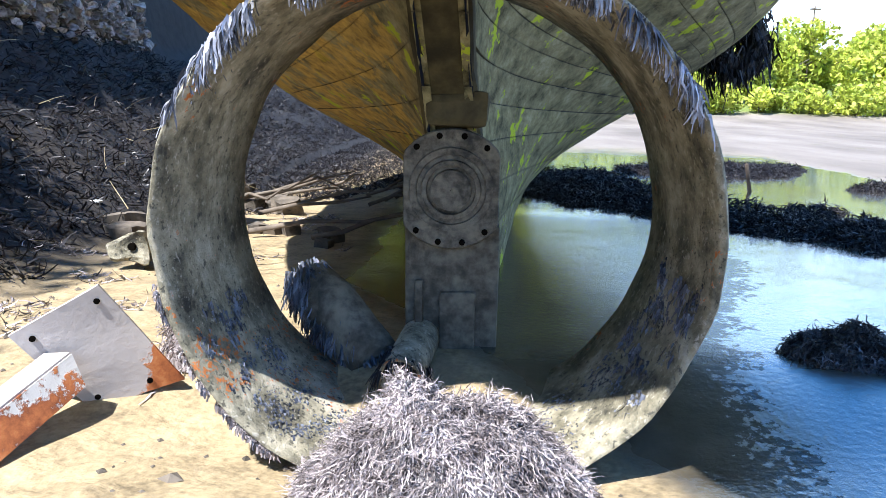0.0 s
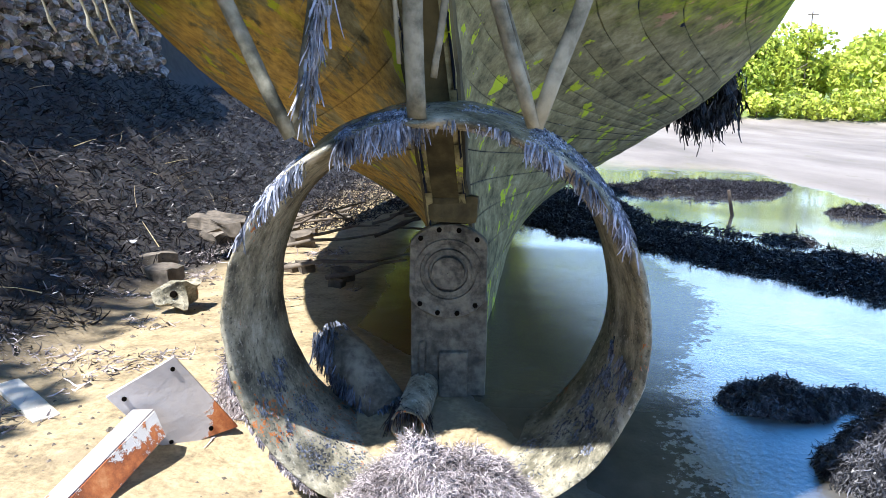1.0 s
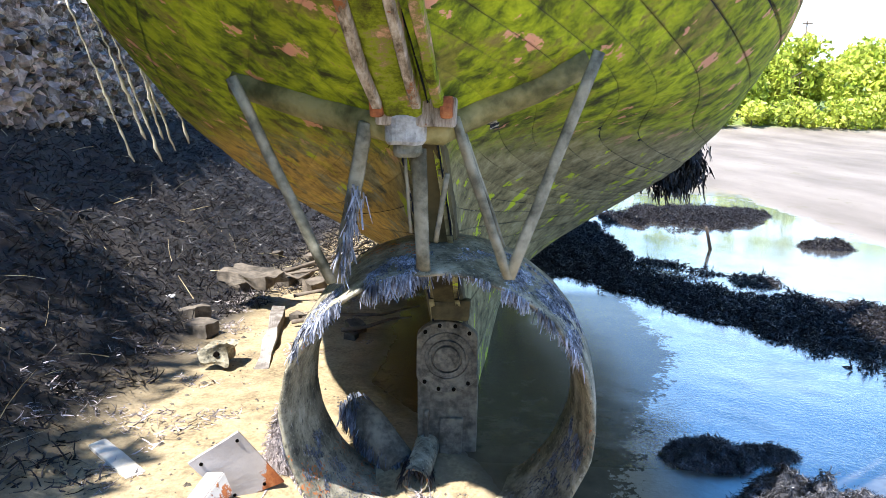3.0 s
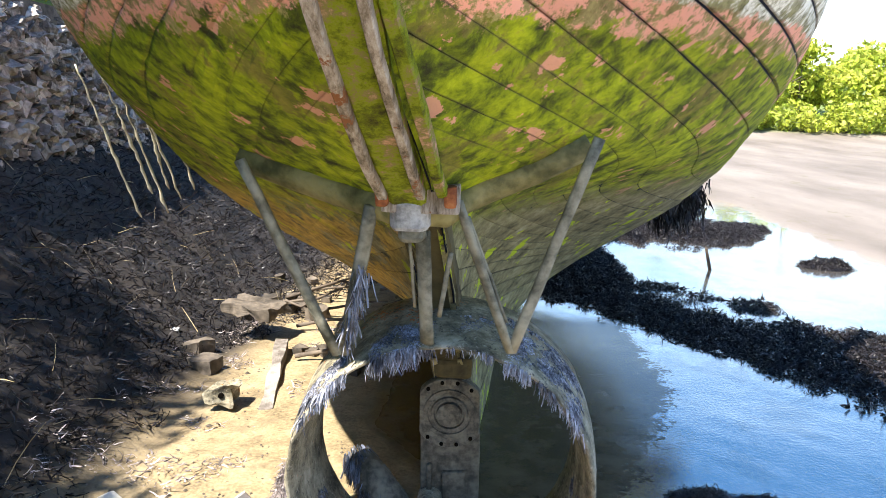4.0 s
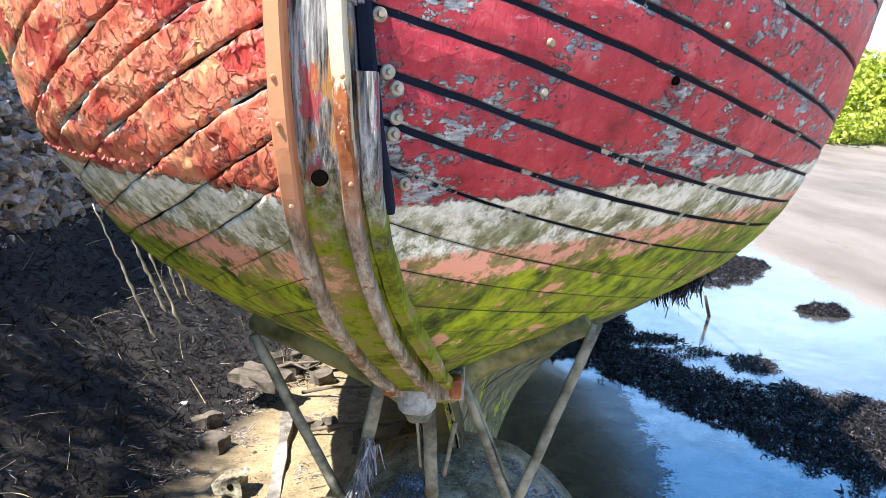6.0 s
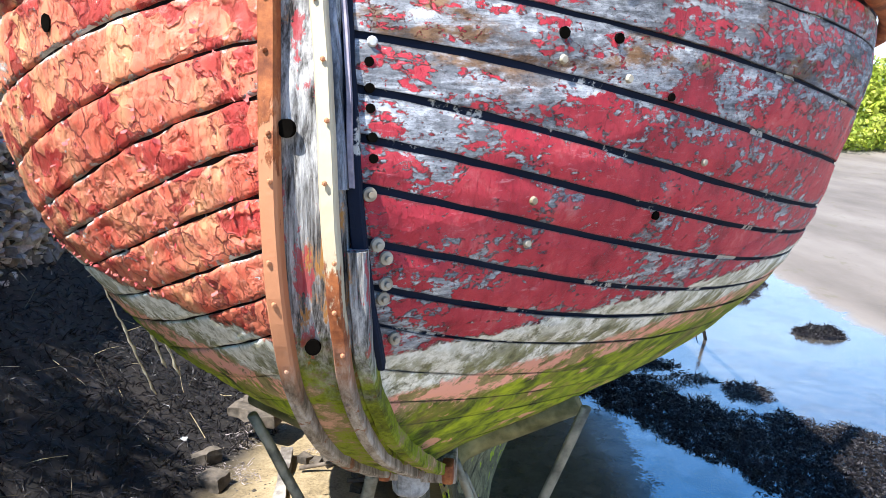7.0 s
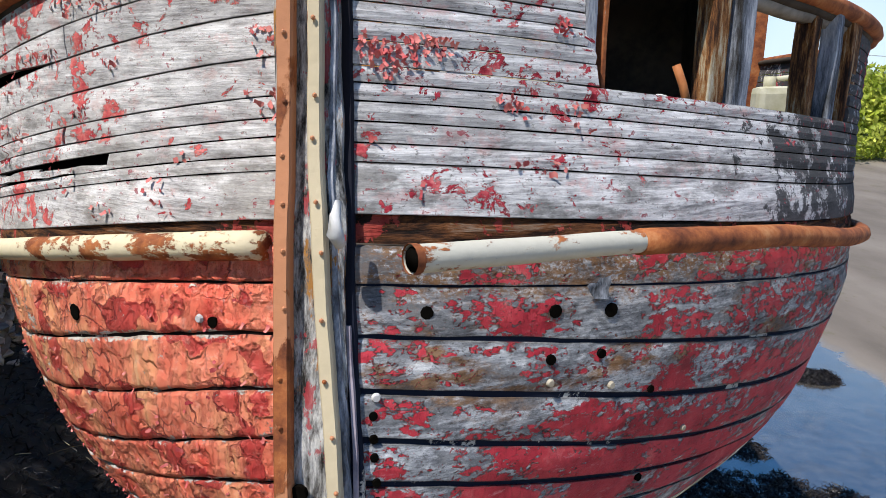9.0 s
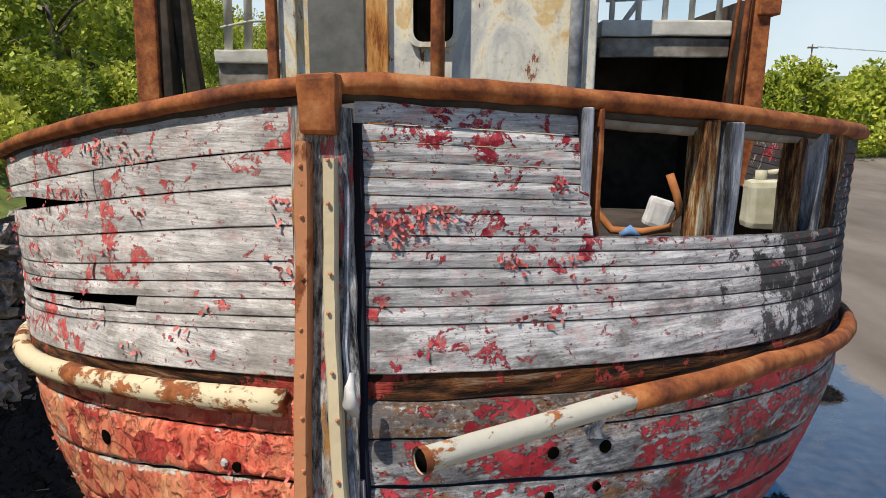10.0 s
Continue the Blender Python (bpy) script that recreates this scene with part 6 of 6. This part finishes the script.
verts, faces, N = [], [], 8
for lay in (0, 1):
    for i in range(N + 1):
        for j in range(N + 1):
            p = corners[0].lerp(corners[1], i / N).lerp(corners[3].lerp(corners[2], i / N), j / N)
            verts.append(p + nrm * (1 - 2 * lay) + nrm * 1.2 * noise.noise(p * 6))
M1 = (N + 1) ** 2
for i in range(N):
    for j in range(N):
        q4 = (i * (N + 1) + j, (i + 1) * (N + 1) + j, (i + 1) * (N + 1) + j + 1, i * (N + 1) + j + 1)
        faces += [q4, tuple(M1 + v for v in q4[::-1])]
rim = [i * (N + 1) for i in range(N)] + [N * (N + 1) + j for j in range(N)] + [(N - i) * (N + 1) + N for i in range(N)] + [N - j for j in range(N)]
for k in range(len(rim)):
    a, b = rim[k], rim[(k + 1) % len(rim)]
    faces.append((a, b, M1 + b, M1 + a))
part("plate", mesh_of("plate", verts, faces, PLATE), PLATE, scrap)
far, near = Vector((-1.06, 1.91, 0.345)), Vector((-1.20, 1.27, 0.17))
down = Vector((0.045, -0.02, -0.09))
left = Vector((-0.085, 0.015, -0.012))
IRON = rust_material("rusty_iron", (0.52, 0.49, 0.46), 0.44)
for wv, thick, material in ((down, Vector((0.007, 0, 0.003)), IRON), (left, Vector((0, 0, 0.007)), PLATE)):
    vs = [p + c + t for p in (far, near) for c in (Vector((0, 0, 0)), wv) for t in (-thick, thick)]
    fs = [(0, 1, 3, 2), (4, 6, 7, 5), (0, 4, 5, 1), (2, 3, 7, 6), (1, 5, 7, 3), (0, 2, 6, 4)]
    part("angle_iron", mesh_of("angle_iron", vs, fs, material), material, scrap, "rusty angle iron with peeling paint")
for u, v in ((0.1, 0.12), (0.9, 0.3), (0.88, 0.85), (0.12, 0.85)):
    p = corners[0].lerp(corners[1], u).lerp(corners[3].lerp(corners[2], u), v)
    bm = bmesh.new()
    bmesh.ops.create_cone(bm, cap_ends=True, segments=10, radius1=0.009, radius2=0.009, depth=0.006)
    bmesh.ops.transform(bm, matrix=Matrix.Translation(p - nrm * (1.3 if nrm.y > 0 else -1.3)) @ nrm.to_track_quat("Z", "Y").to_matrix().to_4x4(), verts=bm.verts)
    part("bolt_hole", bm, HOLE_SHADE, scrap)


def plank_on_ground(name, a, b, w, t, material, label, category, lift=0.0, rough=0.006):
    a, b = Vector(a), Vector(b)
    mid = (a + b) / 2
    d = b - a
    turn = Matrix.Rotation(math.atan2(d.y, d.x), 4, "Z") @ Matrix.Rotation(-math.atan2(d.z, d.to_2d().length), 4, "Y")
    bm = box_bm((d.length, w, t), mid + Vector((0, 0, lift)), 0.006, turn, rough, 4, a.x)
    me = bpy.data.meshes.new(name)
    bm.to_mesh(me)
    bm.free()
    me.materials.append(material)
    return tagged(new(name, me), label, category)


BONE = soft_mat("bleached_wood", (0.42, 0.37, 0.29), (0.66, 0.61, 0.52), 16, 0.85, 0.004)
plank_on_ground("broken_board", (-1.98, 2.40, 0.20), (-1.60, 2.10, 0.19), 0.10, 0.025, BONE, "short bleached board lying on tan mud", "board")
plank_on_ground("white_shell", (-2.80, 4.96, 0.30), (-2.68, 4.98, 0.29), 0.06, 0.02, PALE, "white scrap lying among dark weed", "scrap")
plank_on_ground("stone_slab", (-2.35, 5.6, 0.42), (-1.85, 5.4, 0.40), 0.35, 0.10, DEBRIS, "flat stone slab at the foot of the bank", "stone", -0.04, 0.06)
plank_on_ground("timber_beam", (-1.72, 5.1, 0.22), (-1.45, 3.7, 0.17), 0.10, 0.12, OLD_WOOD, "half-buried old timber at the foot of the bank", "timber", -0.085, 0.03)
blk = empty("stone_block", "mud-coated stone block with a round hole", "stone")
part("block", box_bm((0.20, 0.20, 0.15), (-1.78, 3.72, 0.24), 0.03, None, 0.07, 4), MUDDY, blk)
bm = bmesh.new()
bmesh.ops.create_cone(bm, cap_ends=True, segments=10, radius1=0.022, radius2=0.02, depth=0.02)
bmesh.ops.transform(bm, matrix=Matrix.Translation((-1.76, 3.625, 0.27)) @ Matrix.Rotation(radians(90), 4, "X"), verts=bm.verts)
part("hole", bm, HOLE_SHADE, blk)

# stake in the shallows
tagged(new("stake", tube_mesh("stake", [(3.86, 9.68, -0.25), (3.73, 9.52, 0.08), (3.63, 9.38, 0.31)], [0.03, 0.027, 0.022], DARK_WOOD, 8, 0.005)), "thin dark wooden stake leaning in wet mud", "stake")

# weed-draped fender on the starboard side
fender = empty("fender", "old tyre fender thick with black weed", "fender")
RUBBER = soft_mat("rubber", (0.012, 0.012, 0.012), (0.03, 0.03, 0.03), 20, 0.7)
pts = [Vector((2.10 + 0.20 * math.cos(a), 5.95 + 0.05 * math.cos(a), 1.58 + 0.19 * math.sin(a))) for a in np.linspace(0, 2 * math.pi, 25)]
part("tyre", tube_mesh("tyre", pts, 0.085, RUBBER, 10, 0.005, caps=False), RUBBER, fender)
rng_w = np.random.default_rng(80)
a = rng_w.uniform(0, 2 * math.pi, 2000)
base = np.stack([2.10 + 0.20 * np.cos(a), 5.95 + 0.06 * np.cos(a), 1.58 + 0.19 * np.sin(a)], 1) + rng_w.normal(size=(2000, 3)) * 0.075
tagged(new("fender_weed", strands("fender_weed", base, np.tile((0.1, -0.2, -1.0), (2000, 1)) + rng_w.normal(size=(2000, 3)) * 0.35, 0.12, 0.025, WEED_DARK, 1.0, 4, 0.3, 81)), "black weed hanging from the fender", "seaweed", kind="stuff")

# frayed rope ends hanging down the port bilge
ROPE = soft_mat("frayed_rope", (0.36, 0.31, 0.21), (0.62, 0.56, 0.42), 60, 0.9, 0.004)
rng_r = random.Random(9)
for k, (y, dz) in enumerate(((2.7, 0.0), (2.85, 0.12), (3.05, -0.03), (3.2, 0.1), (3.3, 0.02), (3.55, 0.05), (3.8, 0.1), (4.1, 0.02), (4.6, 0.1), (5.3, 0.0))):
    top = Vector((-2.02 + rng_r.uniform(-0.04, 0.04), y - 0.12, 2.62))
    low = Vector((-1.82 + rng_r.uniform(-0.10, 0.05), y + 0.14, 1.76 + dz))
    pts = [top.lerp(low, i / 20) + Vector((rng_r.uniform(-0.006, 0.006), rng_r.uniform(-0.006, 0.006), 0)) for i in range(21)]
    tagged(new("rope_end", tube_mesh("rope_end", pts, [0.005] * 9 + [rng_r.uniform(0.005, 0.012) for _ in range(11)] + [0.004], ROPE, 6, 0.004, seed=k)), "frayed pale rope end hanging down the hull", "rope", "rope ends on the port side")

# curled flakes of red paint that still cling to the planks
def flake_mesh(name, n, place, size, material, seed):
    rng_f = np.random.default_rng(seed)
    verts, faces = [], []
    for _ in range(n):
        p, way = place(rng_f)
        t = Vector((0, 0, 1)).cross(way).normalized()
        up = way.cross(t)
        a = rng_f.uniform(0, 6.28)
        e1, e2 = t * math.cos(a) + up * math.sin(a), up * math.cos(a) - t * math.sin(a)
        w, h = size * rng_f.uniform(0.5, 1.5), size * rng_f.uniform(0.3, 0.9)
        curl = rng_f.uniform(0.25, 0.9) * w
        k = len(verts)
        for i in range(4):
            f = i / 3
            for j in (-0.5, 0.5):
                jag = 1 + 0.35 * rng_f.normal()
                verts.append(p + e1 * (f - 0.5) * w + e2 * j * h * jag + way * (0.001 + curl * f * f))
        for i in range(3):
            faces.append((k + 2 * i, k + 2 * i + 1, k + 2 * i + 3, k + 2 * i + 2))
    return mesh_of(name, verts, faces, material, False)


def on_port(rng_f):
    s, zc = rng_f.uniform(0.09, 0.7), rng_f.uniform(3.2, 3.95)
    z = max(seam(zc, s, -1), 3.02)
    p = hull_point(s, z, -1, 0.003)
    return p, (hull_point(s, z, -1, 0.1) - p).normalized()


def on_bulwark(rng_f):
    side = -1 if rng_f.random() < 0.5 else 1
    while True:
        s, zc = rng_f.uniform(0.04, 0.7), rng_f.uniform(4.12, 4.79)
        if side > 0 and (zc < 4.38 or s > S_OPEN - 0.02) and (s > S_OPEN - 0.02 or rng_f.random() < 0.85):
            continue
        if noise.noise(Vector((s * 14, zc * 9, side * 4))) > 0.22:
            break
    z = seam(zc, s, side)
    p = hull_point(s, z, side, 0.002)
    return p, (hull_point(s, z, side, 0.1) - p).normalized()


FLAKE = soft_mat("paint_flake", (0.40, 0.03, 0.045), (0.70, 0.26, 0.22), 25, 0.6, 0.002)
tagged(part("paint_flake", flake_mesh("paint_flake", 260, on_port, 0.012, FLAKE, 91), FLAKE, boat, "curled flakes of faded red paint"), kind="stuff")
tagged(part("paint_flake", flake_mesh("paint_flake", 420, on_bulwark, 0.014, FLAKE, 92), FLAKE, boat, "curled flakes of faded red paint"), kind="stuff")

# ---- far things ----
pole = empty("power_pole", "wooden power pole above the far trees", "power pole")
part("mast", tube_mesh("mast", [(27.9, 62, 1.0), (27.9, 62, 9.3)], 0.06, BARK, 8), BARK, pole)
part("crossarm", box_bm((0.9, 0.12, 0.12), (27.9, 61.9, 9.0), 0.02), BARK, pole)
for dx in (-0.4, 0.4):
    part("wire", tube_mesh("wire", [(27.9 + dx + f * 60, 61.9 + f * 10, 9.1 - 3.2 * f * (1 - f)) for f in np.linspace(0, 1, 13)], 0.012, BARK, 4), BARK, pole)

# ---- stone wall on the bank, stone by stone ----
wall = tagged(new("stone_wall"), "rough dry stone wall of tilted grey rubble", "wall", kind="structure")


def stone_mesh(seed):
    bm = bmesh.new()
    bmesh.ops.create_cube(bm, size=1.0)
    bmesh.ops.subdivide_edges(bm, edges=bm.edges, cuts=1, use_grid_fill=True)
    for v in bm.verts:
        v.co += Vector(noise.noise_vector(v.co * 1.7 + Vector((seed * 3.7, seed, 1)))) * 0.28
    me = bpy.data.meshes.new("stone")
    bm.to_mesh(me)
    bm.free()
    me.materials.append(STONE)
    return me


STONES = [stone_mesh(k) for k in range(12)]
rng_s = random.Random(12)
rest_v, rest_f, laid = [], [], 0
for row in range(19):
    y = 4.3 + rng_s.uniform(0, 0.2)
    while y < 11.5:
        long = rng_s.uniform(0.05, 0.20) * (1.8 if rng_s.random() < 0.1 else 1.0)
        x = -2.15 - 2.3 + 0.12 * (4 - y)
        z = 1.46 + row * 0.105 + rng_s.uniform(-0.055, 0.055)
        m = Matrix.Translation((x + row * -0.02 + rng_s.uniform(-0.05, 0.05), y, z)) @ Euler((rng_s.uniform(-0.4, 1.0), rng_s.uniform(-0.4, 0.4), rng_s.uniform(-0.7, 0.7))).to_matrix().to_4x4() @ Matrix.Diagonal((rng_s.uniform(0.10, 0.30), long, rng_s.uniform(0.05, 0.14), 1))
        me = rng_s.choice(STONES)
        if y < 6.9 and row < 14 and laid < 300:
            ob = new("stone", me)
            ob.parent = wall
            ob.matrix_basis = m
            laid += 1
        else:
            k = len(rest_v)
            rest_v += [m @ v.co for v in me.vertices]
            rest_f += [tuple(k + i for i in f.vertices) for f in me.polygons]
        y += long * rng_s.uniform(0.75, 1.0)
tagged(part("rubble", mesh_of("rubble", rest_v, rest_f, STONE_REST), STONE_REST, wall), kind="stuff")
# packed earth behind the face of the wall
back = [(-4.56 + 0.12 * (4 - y) - 0.2 * f, y, 1.2 + 2.3 * f) for y in np.linspace(4, 12, 9) for f in (0, 1)]
part("earth_backing", mesh_of("earth_backing", back, [(2 * i, 2 * i + 2, 2 * i + 3, 2 * i + 1) for i in range(8)], DEBRIS), DEBRIS, wall)
